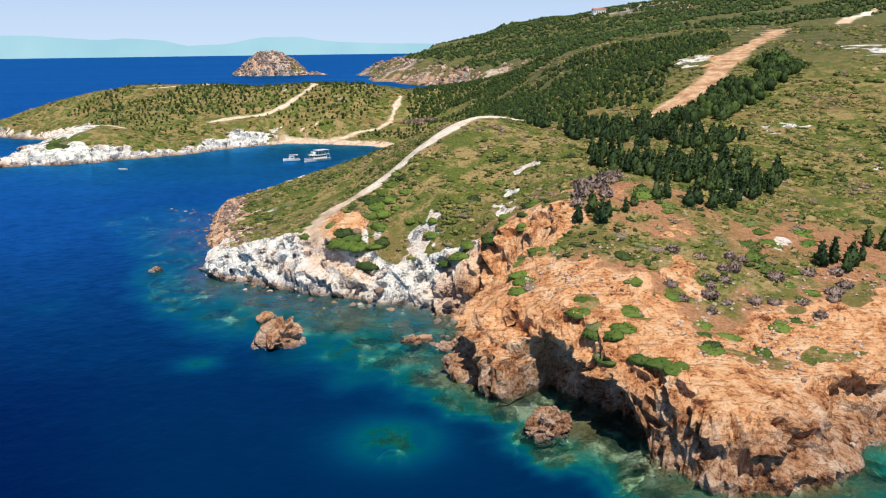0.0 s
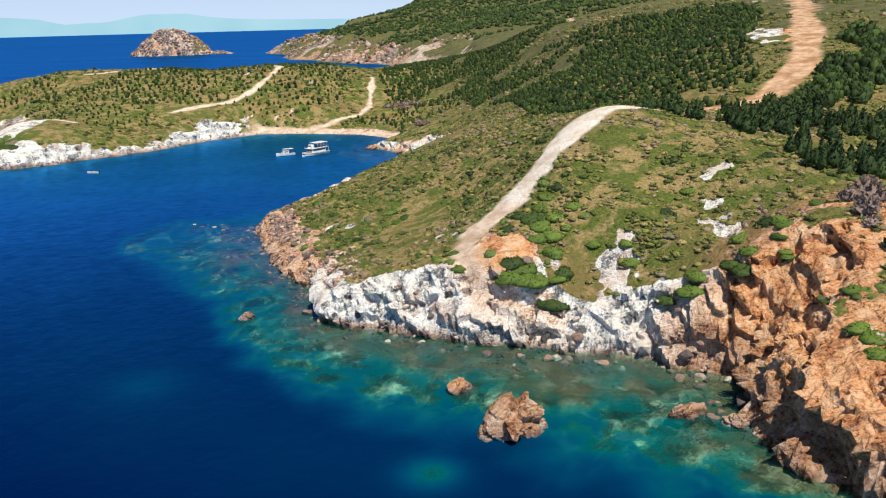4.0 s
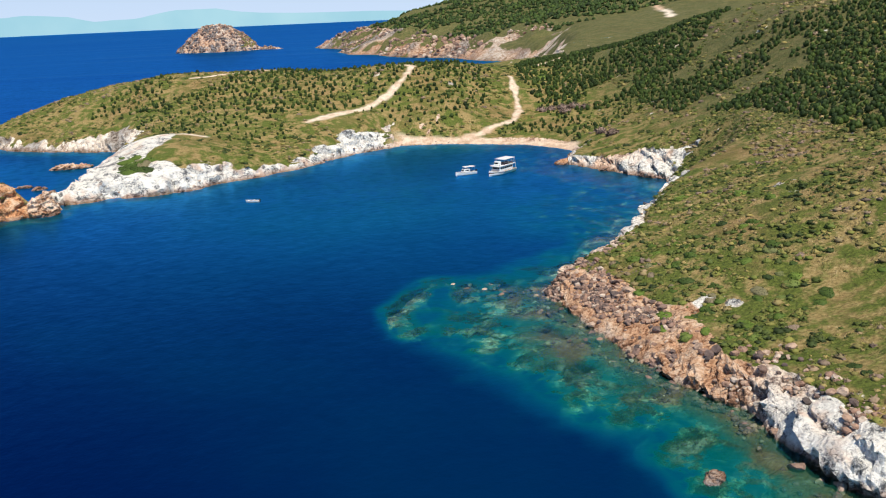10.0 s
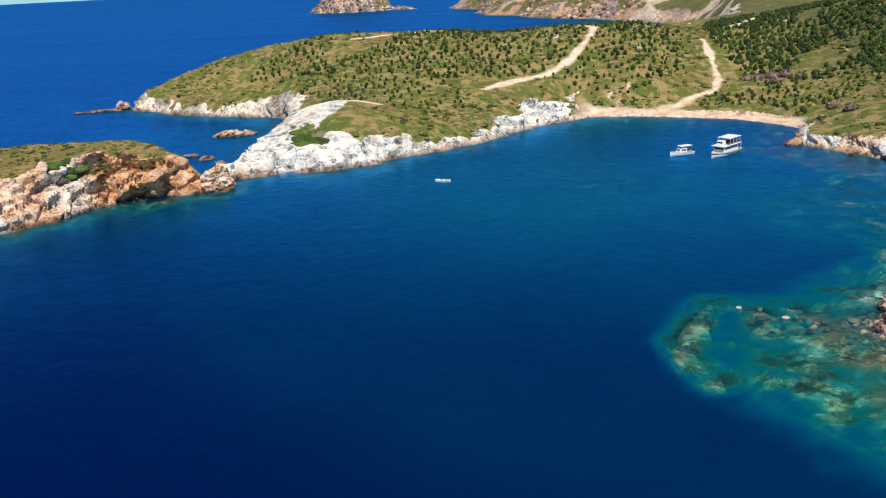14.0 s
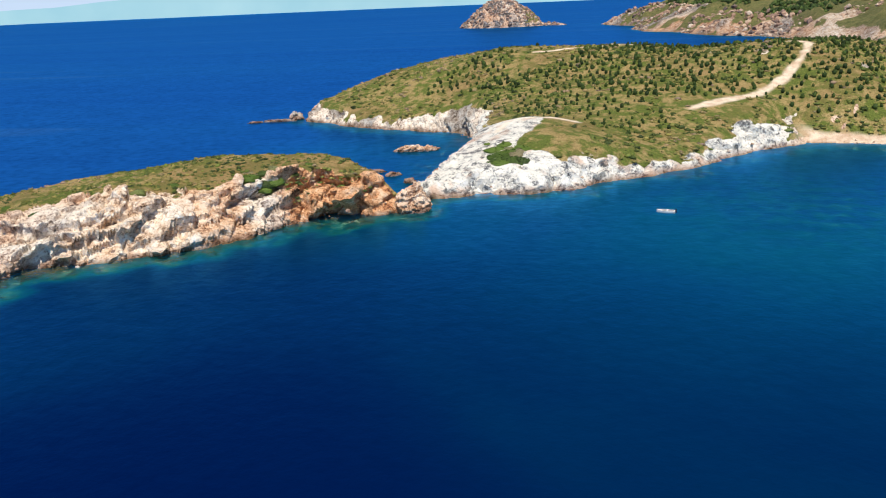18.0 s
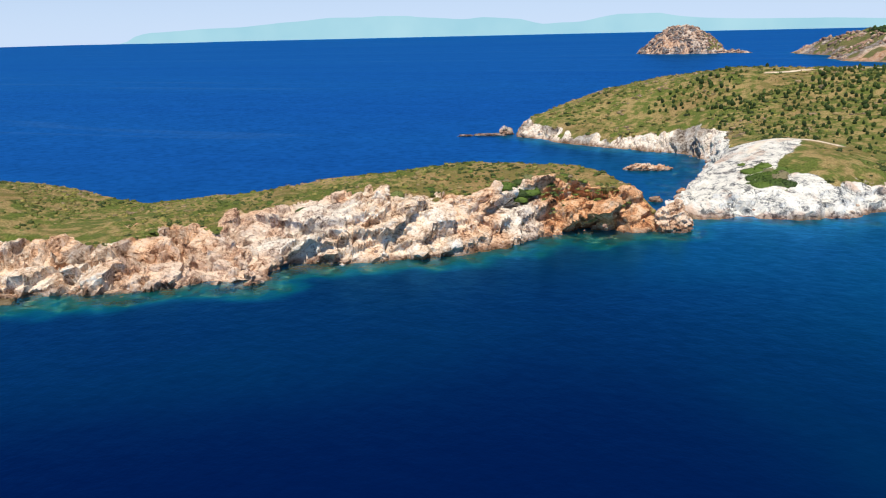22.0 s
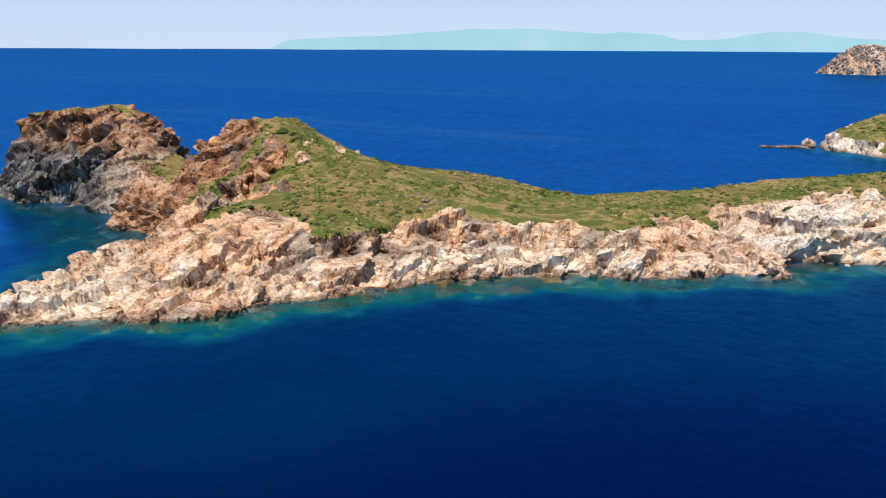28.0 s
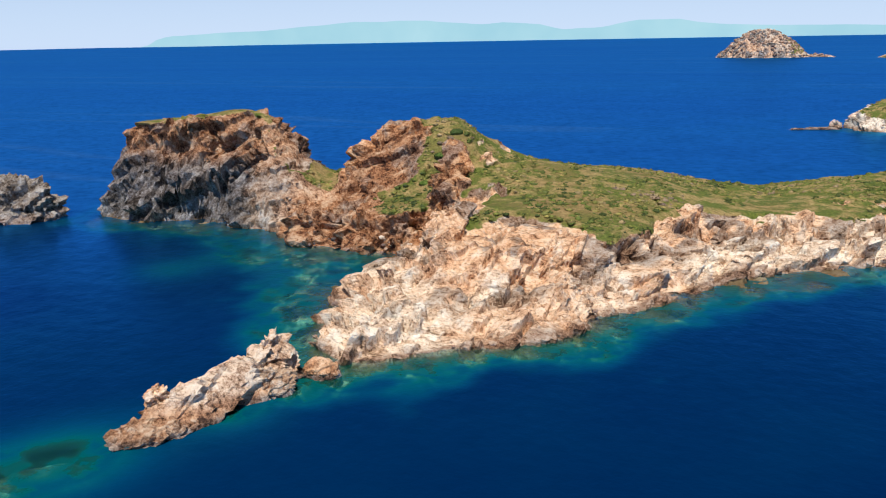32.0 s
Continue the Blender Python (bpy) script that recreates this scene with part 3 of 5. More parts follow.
def sea_material():
    m, nt, ns, ls, bs = material("sea_water")
    ns.remove(bs)
    out = ns["Material Output"]
    pos = ns.new("ShaderNodeNewGeometry").outputs["Position"]
    deep = attr(ns, "depth")
    weed = ramp(ns, ls, noise_tex(ns, ls, 0.2, 5, 0.62, pos), [(0.42, (0.22, 0.22, 0.22)), (0.485, (0.42, 0.42, 0.42)), (0.53, (1, 1, 1))])
    flat = calc(ns, ls, "MULTIPLY", calc(ns, ls, "SUBTRACT", 5.5, deep), 0.4, True)      # sea grass and sand flats
    weed = mix(ns, ls, flat, (0.5, 0.5, 0.5), weed)
    deep = calc(ns, ls, "MULTIPLY", deep, calc(ns, ls, "MULTIPLY", weed, 2.0))
    clear = calc(ns, ls, "POWER", 2.718, calc(ns, ls, "MULTIPLY", deep, -0.27), True)
    tint = mix(ns, ls, calc(ns, ls, "POWER", clear, 1.6), (0.05, 0.66, 0.60), (0.88, 1.0, 0.95))
    tr = ns.new("ShaderNodeBsdfTransparent")
    ls.new(tint, tr.inputs[0])
    df = ns.new("ShaderNodeBsdfDiffuse")
    body = ramp(ns, ls, clear, [(0.0, (0.0, 0.0058, 0.050)), (0.10, (0.0, 0.044, 0.112)), (0.25, (0.0, 0.098, 0.145)), (0.5, (0.0, 0.16, 0.15)), (0.8, (0.02, 0.19, 0.13))])
    ls.new(body, df.inputs[0])
    mx = ns.new("ShaderNodeMixShader")
    ls.new(clear, mx.inputs[0])
    ls.new(df.outputs[0], mx.inputs[1])
    ls.new(tr.outputs[0], mx.inputs[2])
    gl = ns.new("ShaderNodeBsdfGlossy")
    gl.inputs["Roughness"].default_value = 0.3
    mp = ns.new("ShaderNodeMapping")      # slicks: long smooth lanes, painted as a brighter reflection tint
    mp.inputs["Rotation"].default_value, mp.inputs["Scale"].default_value = (0, 0, 0.25), (0.0011, 0.010, 1)
    ls.new(pos, mp.inputs["Vector"])
    # blue tint stands in for waves mirroring the higher sky
    sheen_tint = ramp(ns, ls, noise_tex(ns, ls, 1.0, 3, 0.5, mp.outputs[0]), [(0.35, (0.045, 0.38, 0.98)), (0.60, (0.05, 0.42, 1.0)), (0.615, (0.10, 0.47, 1.0)), (0.63, (0.05, 0.42, 1.0))])
    # light and dark of gust patches and ripples painted into the reflection's tint
    paws_shade = ramp(ns, ls, noise_tex(ns, ls, 0.06, 6, 0.72, pos), [(0.34, (0.80, 0.82, 0.86)), (0.66, (1, 1, 1))])
    sheen_tint = mix(ns, ls, 1.0, sheen_tint, paws_shade, "MULTIPLY")
    chop_shade = ramp(ns, ls, noise_tex(ns, ls, 0.32, 4, 0.6, pos), [(0.36, (0.80, 0.82, 0.86)), (0.5, (0.97, 0.97, 0.98)), (0.64, (1.10, 1.08, 1.04))])
    sheen_tint = mix(ns, ls, 1.0, sheen_tint, chop_shade, "MULTIPLY")
    ls.new(sheen_tint, gl.inputs["Color"])
    fr = ns.new("ShaderNodeFresnel")
    fr.inputs[0].default_value = 1.33
    w1, w2 = noise_tex(ns, ls, 0.5, 3, 0.55, pos), noise_tex(ns, ls, 0.06, 3, 0.5, pos)
    b = ns.new("ShaderNodeBump")
    b.inputs["Distance"].default_value, b.inputs["Strength"].default_value = 0.35, 0.19
    ls.new(calc(ns, ls, "ADD", w1, w2), b.inputs["Height"])
    ls.new(b.outputs[0], gl.inputs["Normal"])
    ls.new(b.outputs[0], fr.inputs["Normal"])
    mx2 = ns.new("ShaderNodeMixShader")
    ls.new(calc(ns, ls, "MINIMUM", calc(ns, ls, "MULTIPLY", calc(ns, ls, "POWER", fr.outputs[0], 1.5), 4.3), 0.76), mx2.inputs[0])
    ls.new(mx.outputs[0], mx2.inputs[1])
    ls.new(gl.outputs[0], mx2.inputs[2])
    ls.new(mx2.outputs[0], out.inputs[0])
    return m


GROUND, SEA = ground_material(), sea_material()


def grid_mesh(name, verts, keep, nx, ny, mat, attrs):
    """A mesh of the kept quads of an nx by ny sheet of points."""
    i = np.arange(nx * ny).reshape(ny, nx)
    q = np.stack([i[:-1, :-1], i[:-1, 1:], i[1:, 1:], i[1:, :-1]], -1).reshape(-1, 4)[keep.reshape(-1)]
    used = np.zeros(nx * ny, bool)
    used[q.reshape(-1)] = True
    remap = np.cumsum(used) - 1
    q, v = remap[q], verts[used]
    me = bpy.data.meshes.new(name)
    me.vertices.add(len(v))
    me.vertices.foreach_set("co", v.astype(np.float32).reshape(-1))
    me.loops.add(q.size)
    me.loops.foreach_set("vertex_index", q.reshape(-1).astype(np.int32))
    me.polygons.add(len(q))
    me.polygons.foreach_set("loop_start", np.arange(0, q.size, 4, dtype=np.int32))
    me.update(calc_edges=True)
    for key, val in attrs.items():
        a = me.attributes.new(key, "FLOAT", "POINT")
        a.data.foreach_set("value", val.reshape(-1)[used].astype(np.float32))
    me.materials.append(mat)
    sm = np.ones(len(q), bool)
    if "rough" in attrs:
        sm = attrs["rough"].reshape(-1)[used][q[:, 0]] < 0.35
    me.polygons.foreach_set("use_smooth", sm)
    return me


def steps(*legs):
    """Grid lines: (from, to, spacing) legs end to end."""
    out = [np.linspace(a, b, max(2, int(round((b - a) / s)) + 1))[:-1] for a, b, s in legs]
    return np.append(np.concatenate(out), legs[-1][1])


def slope_of(z, gx, gy):
    dy, dx = np.gradient(z, gy, gx)
    return np.hypot(dx, dy)


def masks(px, py, z, sd, isl, rock, gx, gy):
    """masks_of in handy portions."""
    flat = [a.reshape(-1) for a in (px, py, z, sd, isl, rock, slope_of(z, gx, gy))]
    got = [masks_of(*(a[i:i + 30000] for a in flat)) for i in range(0, px.size, 30000)]
    return {k: np.concatenate([g[k] for g in got]).reshape(px.shape) for k in got[0]}


def masks_of(px, py, z, sd, isl, rock, zs):
    """Shares of each kind of stone and cover; dark also takes painted overhang shade."""
    far = smooth(600, 900, py)
    n1, n2 = fbm(px, py, 10, 4, 90), fbm(px, py, 28, 3, 95)
    headland = np.where(isl, 0, np.clip(1 - seg_dist(px, py, [(46, 86), (26, 80), (12, 98), (14, 106)]) / 30, 0, 1))
    headland = smooth(0.0, 0.45, headland + 0.12 * n1)
    rub = smooth(0.2, 0.55, near_spot(px, py, -54, 186, 24) * (sd < 11)) * (1 - far)
    pale = (1 - headland) * (1 - rub) * (1 - far) * (1 - 0.55 * smooth(372, 384, py))
    pale = np.where(isl, 0.03 + 0.6 * smooth(0.25, 0.6, 0.35 * fbm(px, py, 16, 3, 60) + 0.75 * near_spot(px, py, -228, 231, 15) + 0.7 * near_spot(px, py, -223, 250, 9) + 0.4 * near_spot(px, py, -188, 272, 5)), pale)
    chute = (1 - isl) * smooth(3.2, 1.6, seg_dist(px, py, [(-24, 148), (-22, 141), (-16, 132)]) + 1.5 * n1)
    pale = pale * (1 - 0.85 * chute)
    knoll = near_spot(px, py, -325, 210, 17) + near_spot(px, py, -176, 279, 14)
    outcrop = near_spot(px, py, -20, 141.5, 5) + near_spot(px, py, 4, 113, 9)
    red = np.where(isl, 0.9 * smooth(0.2, 0.7, knoll), np.maximum(np.maximum(headland, 0.6 * rub), smooth(0.3, 0.6, outcrop)))
    red = np.maximum(red, 0.85 * far * smooth(-0.35, 0.2, n2))
    red = np.where(isl, np.maximum(red, 0.45 * smooth(0.0, 0.35, fbm(px, py, 13, 3, 61))), red)
    red = np.where(isl, np.maximum(red, 0.6 * smooth(3.0, 5.5, z + 2.5 * fbm(px, py, 6, 3, 65)) * smooth(-212, -235, px)), red)
    stack = smooth(0.25, 0.5, near_spot(px, py, -370, 220, 30))
    dark = np.where(isl, stack * (0.95 - 0.6 * smooth(11, 16, z + 3 * n1)), 0)
    # dark grey rock patches, plus overhang shade painted along the upper cliff
    dark = np.where(isl, np.maximum(dark, 0.6 * smooth(0.10, 0.22, fbm(px, py, 5, 4, 62) + 0.25 * near_spot(px, py, -277, 196, 14)) * smooth(2.0, 4.0, z) * smooth(-225, -250, px)), dark)
    dark = np.maximum(dark, np.where(isl, 0.3 * smooth(0.2, 0.6, near_spot(px, py, -325, 210, 17)), 0))
    red = np.maximum(red, np.where(isl, stack * smooth(9, 14, z + 3 * n1), 0))
    beach = np.clip(near_spot(px, py, -58, 361, 22) + near_spot(px, py, -33, 347, 14), 0, 1)
    dark0 = 0.15 * rub + far * (0.35 + 0.5 * smooth(-0.2, 0.3, fbm(px, py, 25, 4, 64)))
    dark0 = np.where(isl, 0, np.maximum(dark0, 0.6 * smooth(0.0, 0.25, fbm(px, py, 7, 4, 63)) * smooth(372, 384, py)))
    dark = np.maximum(dark, 0.45 * headland * smooth(7, 3, z + 2 * n1))
    wet = smooth(1.0, 0.3, z + 0.4 * n1) * (1 - np.clip(beach * 1.5, 0, 1)) * (1 - far)
    dark = np.maximum(np.maximum(dark, dark0), 0.5 * wet)
    behind = isl & (px > -305) & (py > 287 + 0.53 * (px + 163))
    veg = np.where(behind, 1.0, 1 - smooth(0.75, 1.25, zs) - rock)
    veg = np.where(z < 1.2, 0, np.where(~isl & (sd > 15) & (far < 0.3), np.maximum(veg, 0.9), veg))
    veg = np.where(far > 0.3, smooth(-0.2, 0.2, n2 + 0.9 * fbm(px, py, 32, 4, 96) + (z - 11) / 22), veg)
    patch = 0.8 * near_spot(px, py, 11, 147, 2.6) + 0.7 * near_spot(px, py, 8, 141, 2) + 0.5 * near_spot(px, py, -5, 136, 6) + 0.6 * near_spot(px, py, -36, 233, 5)
    patch = patch + 0.75 * near_spot(px, py, 64, 256, 7) + 0.75 * near_spot(px, py, 65, 238, 7) + 0.75 * near_spot(px, py, 71, 245, 7) + 0.75 * near_spot(px, py, 112, 246, 7) + 0.75 * near_spot(px, py, 112, 233, 7)
    ridge = far * np.clip(sum(near_spot(px, py, x, y, 34) for x, y in ((277, 1238), (295, 1170), (240, 1230), (194, 1215), (96, 1260))), 0, 1)
    patch = patch + 0.75 * ridge
    pale = np.maximum(pale, 0.8 * smooth(0.3, 0.6, ridge))
    rag = fbm(px, py, 3.5, 4, 99)
    patch = patch + 1.1 * near_spot(px, py, -20, 141, 5.5) + 0.7 * near_spot(px, py, 4, 113, 9)
    veg = veg * (1 - smooth(0.42, 0.62, patch * 0.9 + 0.75 * rag) * smooth(0.1, 0.3, patch))
    apron = smooth(1.0, 0.7, seg_dist(px, py, [(-304, 160), (-298, 175), (-288, 186)]) / 13 + 0.3 * n1) * isl
    veg = veg * (1 - apron)
    slopes = isl * smooth(0.5, 0.3, np.abs(px + 330) / 30) * (py < 226) * (n1 < 0.1)
    veg = veg * (1 - 0.8 * slopes)
    ramp_w = smooth(11, 7, seg_dist(px, py, [(-161, 300), (-157, 318), (-153, 335)]) + 3 * n1) * (1 - isl)
    ramp_w = np.maximum(ramp_w, (1 - isl) * smooth(0.35, 0.5, near_spot(px, py, -146, 304, 11)) * (n1 < 0.3))
    veg = veg * (1 - ramp_w)
    veg = np.maximum(veg, smooth(0.35, 0.6, near_spot(px, py, -4, 272, 15)) * (1 - isl))
    soil = headland * smooth(-0.15, 0.2, 0.3 - n1)
    earth = (1 - isl) * smooth(21, 12, seg_dist(px, py, [(14, 104), (22, 112), (36, 107), (52, 99), (66, 88)]) + 8 * n1)
    soil = np.maximum(soil, earth * smooth(0.36, 0.12, n1))
    bare = headland * smooth(24, 12, sd + 9 * n1)
    veg = veg * (1 - 0.75 * bare)
    mats = headland * smooth(0.10, 0.24, fbm(px, py, 7, 3, 97) - 0.10 * bare) * (sd > 6) * (zs < 1.0)
    veg, soil = np.maximum(veg, mats), soil * (1 - mats)
    saddle = isl * smooth(0.25, 0.6, near_spot(px, py, -347, 216, 15))
    veg = veg * (1 - saddle * smooth(0.25, -0.1, n1))
    veg = veg * (1 - isl * smooth(0.3, 0.55, near_spot(px, py, -328, 221, 9) + 0.2 * n1))
    turf = isl * smooth(5, 3, seg_dist(px, py, [(-315, 232), (-316, 216), (-318, 208)]) + 3 * n1)
    veg = np.maximum(veg, 0.9 * np.clip(turf, 0, 1))
    veg = veg * (1 - isl * smooth(3.4, 1.8, seg_dist(px, py, RIB) + 1.2 * n1))
    tr = np.zeros(px.shape)
    for line, w in ((TRACK_WHITE, 2.5), (TRACK_RED, 3.2), (TRACK_FAR, 2.5), (TRACK_RIDGE, 6.0), (TRACK_PEN, 1.3), (TRACK_BAY, 1.0), (TRACK_BACK, 1.5), (TRACK_CREST, 0.9), (TRACK_PROM, 0.9)):
        tr = np.maximum(tr, smooth(w + 0.8, w - 0.5, seg_dist(px, py, line) + 1.1 * n1 + 0.7 * fbm(px, py, 2.5, 2, 91)))
    tr = np.maximum(tr, smooth(0.3, 0.55, beach) * smooth(5.5, 3.5, sd + 2 * n1) * (sd > 0))
    red = np.maximum(red, 0.55 * smooth(0.2, 0.5, beach))
    tr = np.maximum(tr, 0.9 * smooth(2.4, 0.9, seg_dist(px, py, [(-23, 149), (-25.5, 145), (-23.5, 140)]) + n1))
    red = np.maximum(red, smooth(7, 5, seg_dist(px, py, TRACK_RED)))
    red = np.maximum(red, 0.5 * smooth(5, 2, seg_dist(px, py, [(-20, 151), (-25.5, 145), (-22, 138)])))
    red = np.maximum(red, 0.75 * near_spot(px, py, -24, 308, 13) * smooth(-0.15, 0.2, n1))
    for line in (TRACK_PEN, TRACK_BAY, TRACK_BACK, TRACK_CREST):
        red = np.maximum(red, 0.4 * smooth(4, 3, seg_dist(px, py, line)))
    rust = np.where(isl, np.maximum(smooth(0.15, 0.45, near_spot(px, py, -325, 210, 18)), 0.9 * stack * smooth(10, 14, z + 3 * n1)), 0.35 * rub)
    rust = np.maximum(rust, 0.7 * wet)
    scree = isl * 0.55 * smooth(0.35, 0.65, near_spot(px, py, -343.5, 215, 10) + 0.2 * n1)
    dark, rust, red, pale = dark * (1 - 0.8 * scree), rust * (1 - 0.85 * scree), red * (1 - 0.6 * scree), np.maximum(pale, 0.35 * scree)
    bed = (z < -0.05) * 1.0
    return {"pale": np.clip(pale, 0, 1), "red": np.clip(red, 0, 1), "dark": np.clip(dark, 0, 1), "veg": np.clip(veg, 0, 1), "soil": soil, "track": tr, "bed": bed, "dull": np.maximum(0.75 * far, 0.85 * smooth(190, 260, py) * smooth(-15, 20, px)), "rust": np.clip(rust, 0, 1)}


LAND = {}


def build_land():
    gx = steps((-400, -160, 0.32), (-160, -92, 1.0), (-92, -66, 0.7), (-66, 48, 0.32), (48, 100, 1.2), (100, 420, 4.0))
    gy = steps((58, 70, 0.8), (70, 296, 0.32), (296, 440, 0.9), (440, 640, 3.0))
    X, Y = np.meshgrid(gx, gy)
    z, sd, isl, rock, top = heights(X, Y)
    at = masks(X, Y, z, sd, isl, rock, gx, gy)
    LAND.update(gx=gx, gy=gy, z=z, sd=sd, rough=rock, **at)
    dy, dx = np.gradient(z, gy, gx)
    ln = np.sqrt(dx * dx + dy * dy + 1)
    dx, dy = np.clip(dx / ln, -0.9, 0.9), np.clip(dy / ln, -0.9, 0.9)
    sh = np.zeros(z.shape)
    rock = np.maximum(rock, smooth(0.7, 1.2, np.hypot(dx, dy) * ln) * (z > 1) * (sd < np.where(isl & (X > -300), 15, np.where(isl | (at['soil'] > 0.2), 22, 9))) * ~(isl & (dy < -0.12) & (X > -345)))
    rock = rock * (1 - smooth(0.35, 0.6, near_spot(X, Y, -4, 272, 15)))
    w = np.maximum(rock, (1 - at["veg"]) * 0.7 * (at["red"] > 0.5)) * (1 - at["track"])
    w = np.where((z > -1.2), w, 0) * smooth(-1.2, 0.6, z)
    on = w > 0.03
    vals = [a[on] for a in (X, Y, z, w, isl, z / np.maximum(top, 1))]
    sh[on] = np.concatenate([rock_shift(*(a[i:i + 30000] for a in vals)) for i in range(0, len(vals[0]), 30000)])
    for ax in (0, 1):
        sh = 0.94 * sh + 0.03 * (np.roll(sh, 1, ax) + np.roll(sh, -1, ax))
    steep = np.hypot(dx, dy) * ln
    calm = np.where(isl, 1.45 - 0.8 * smooth(0.35, 0.65, near_spot(X, Y, -343.5, 215, 10)), (0.30 + 0.70 * smooth(0.5, 1.15, steep)) * (1 - 0.5 * near_spot(X, Y, -54, 188, 18)) * (1 - 0.1 * at["pale"]) + 0.45 * near_spot(X, Y, -158, 306, 18))
    sh = np.clip(sh * calm, -3.8, 2.6) * np.where(isl & (dy < -0.12) & (X > -345), 0.3, 1.0)
    at["rough"] = w
    at["veg"] = at["veg"] * (1 - smooth(0.3, 0.8, w))
    VX, VY, VZ = X - dx * sh, Y - dy * sh, z + sh / ln * 0.8
    VZ = np.where((sd > 0.3) & (VZ < 0.08), 0.08, VZ)
    # caves under the overhangs
    cut = 7.0 - 0.30 * (X - 9)
    for line, (ix, iy), reach, lift, deep in ((CAVE, (0.62, 0.78), 5.0, cut, 8.5 * (1 - 0.85 * smooth(12, 19, X))), ([(-177, 279), (-175, 280)], (-0.1, 1), 2.8, 2.3, 4.0), ([(-217, 240), (-215, 242)], (-0.6, 0.8), 2.4, 3.4, 2.6)):
        d = seg_dist(X, Y, line) + 1.2 * vnoise(X / 4, Y / 4, 9)
        k = smooth(reach + 2.5, reach - 1.5, d) * smooth(lift + 0.7, lift - 2.0, VZ + 0.8 * vnoise(X / 3, Y / 3, 6)) * (z > -2.5) * deep
        VX, VY = VX + ix * k, VY + iy * k
    verts = np.stack([VX, VY, VZ], -1).reshape(-1, 3)
    zc = np.maximum.reduce([z[:-1, :-1], z[1:, :-1], z[:-1, 1:], z[1:, 1:]])
    keep = zc > -12.5
    ic = isl[:-1, :-1]
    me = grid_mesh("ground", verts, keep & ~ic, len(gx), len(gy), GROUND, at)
    tagged(new("ground", me), "rocky scrub-covered coast with cliffs, dirt tracks and a bay", "coast", kind="structure")
    root = tagged(new("islet"), "narrow rocky islet with green scrub on top and tan cliffs", "islet")
    cx, cy = X[:-1, :-1], Y[:-1, :-1]
    head, wing = cx < -343, (cx > -318) & (cy < 190 + 0.2 * (cx + 318)) & (cx < -262)
    knoll = ~head & ~wing & (cx < -262)
    for name, mask, label in (("head", head, "steep dark rock head with a rusty brown top"), ("ledge", wing, "bare tan rock ledge running into the sea"),
                              ("knoll", knoll, "green scrub knoll with an orange cliff"), ("spine", ~head & ~wing & ~knoll, "low green ridge with pale and orange cliffs")):
        me = grid_mesh(name, verts, keep & ic & mask, len(gx), len(gy), GROUND, at)
        ob = new(name, me)
        ob.parent = root
        ob["label"] = label
    gx = steps((-440, -180, 9), (-180, 420, 4.5), (420, 900, 9), (900, 2300, 40))
    gy = steps((640, 1000, 7), (1000, 1450, 4.5), (1450, 2000, 25))
    X, Y = np.meshgrid(gx, gy)
    z, sd, isl, rock, top = heights(X, Y)
    at = masks(X, Y, z, sd, isl, rock, gx, gy)
    zc = np.maximum.reduce([z[:-1, :-1], z[1:, :-1], z[:-1, 1:], z[1:, 1:]])
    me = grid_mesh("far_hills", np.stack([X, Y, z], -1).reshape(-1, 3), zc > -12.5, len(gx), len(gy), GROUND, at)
    tagged(new("far_hills", me), "distant green hills and a rocky headland by the sea", "hills", kind="structure")


def build_sea():
    gx = steps((-4800, -1200, 600), (-1200, -480, 60), (-480, 140, 1.3), (140, 800, 60), (800, 4800, 500))
    gy = steps((-4700, -700, 500), (-700, 30, 40), (30, 460, 1.3), (460, 560, 3.0), (560, 1700, 20), (1700, 4800, 300))
    X, Y = np.meshgrid(gx, gy)
    z, sd, isl, rock, top = heights(X, Y)
    deep = np.where(sd > 0, 0.05, np.maximum(-z, 0.05))
    deep = deep + 30 * smooth(-35, -80, sd) * (1 - np.clip(near_spot(X, Y, -110, 295, 90) + near_spot(X, Y, -215, 360, 60) + near_spot(X, Y, -95, 220, 75), 0, 1))
    rise = 15 * smooth(1800, 4700, np.hypot(X + 150, Y - 200))
    xc, yc = (gx[1:] + gx[:-1]) / 2, (gy[1:] + gy[:-1]) / 2
    keep = (np.hypot(xc[None, :] + 150, yc[:, None] - 200) < 4700)
    me = grid_mesh("sea", np.stack([X, Y, rise], -1).reshape(-1, 3), keep, len(gx), len(gy), SEA, {"depth": deep})
    tagged(new("sea", me), "calm deep blue sea, turquoise over the shallows", "sea", kind="structure")


def build_seabed():
    bm = bmesh.new()
    bmesh.ops.create_circle(bm, cap_ends=True, segments=96, radius=4600, matrix=Matrix.Translation((-150, 200, -12.7)))
    me = bpy.data.meshes.new("seabed")
    bm.to_mesh(me)
    bm.free()
    m, nt, ns, ls, bs = material("deep_seabed")
    n = noise_tex(ns, ls, 0.05, 4, 0.6, ns.new("ShaderNodeNewGeometry").outputs["Position"])
    ls.new(ramp(ns, ls, n, [(0.4, (0.02, 0.03, 0.03)), (0.65, (0.12, 0.13, 0.10))]), bs.inputs["Base Color"])
    me.materials.append(m)
    tagged(new("seabed", me), "dark sea floor under deep water", "seabed", kind="structure")


build_land()
build_seabed()
build_sea()


# ---- helpers for things ----
def sample(grid, x, y):
    """A value of the land's sheet at points."""
    gx, gy = LAND["gx"], LAND["gy"]
    i = np.clip(np.searchsorted(gx, x) - 1, 0, len(gx) - 2)
    j = np.clip(np.searchsorted(gy, y) - 1, 0, len(gy) - 2)
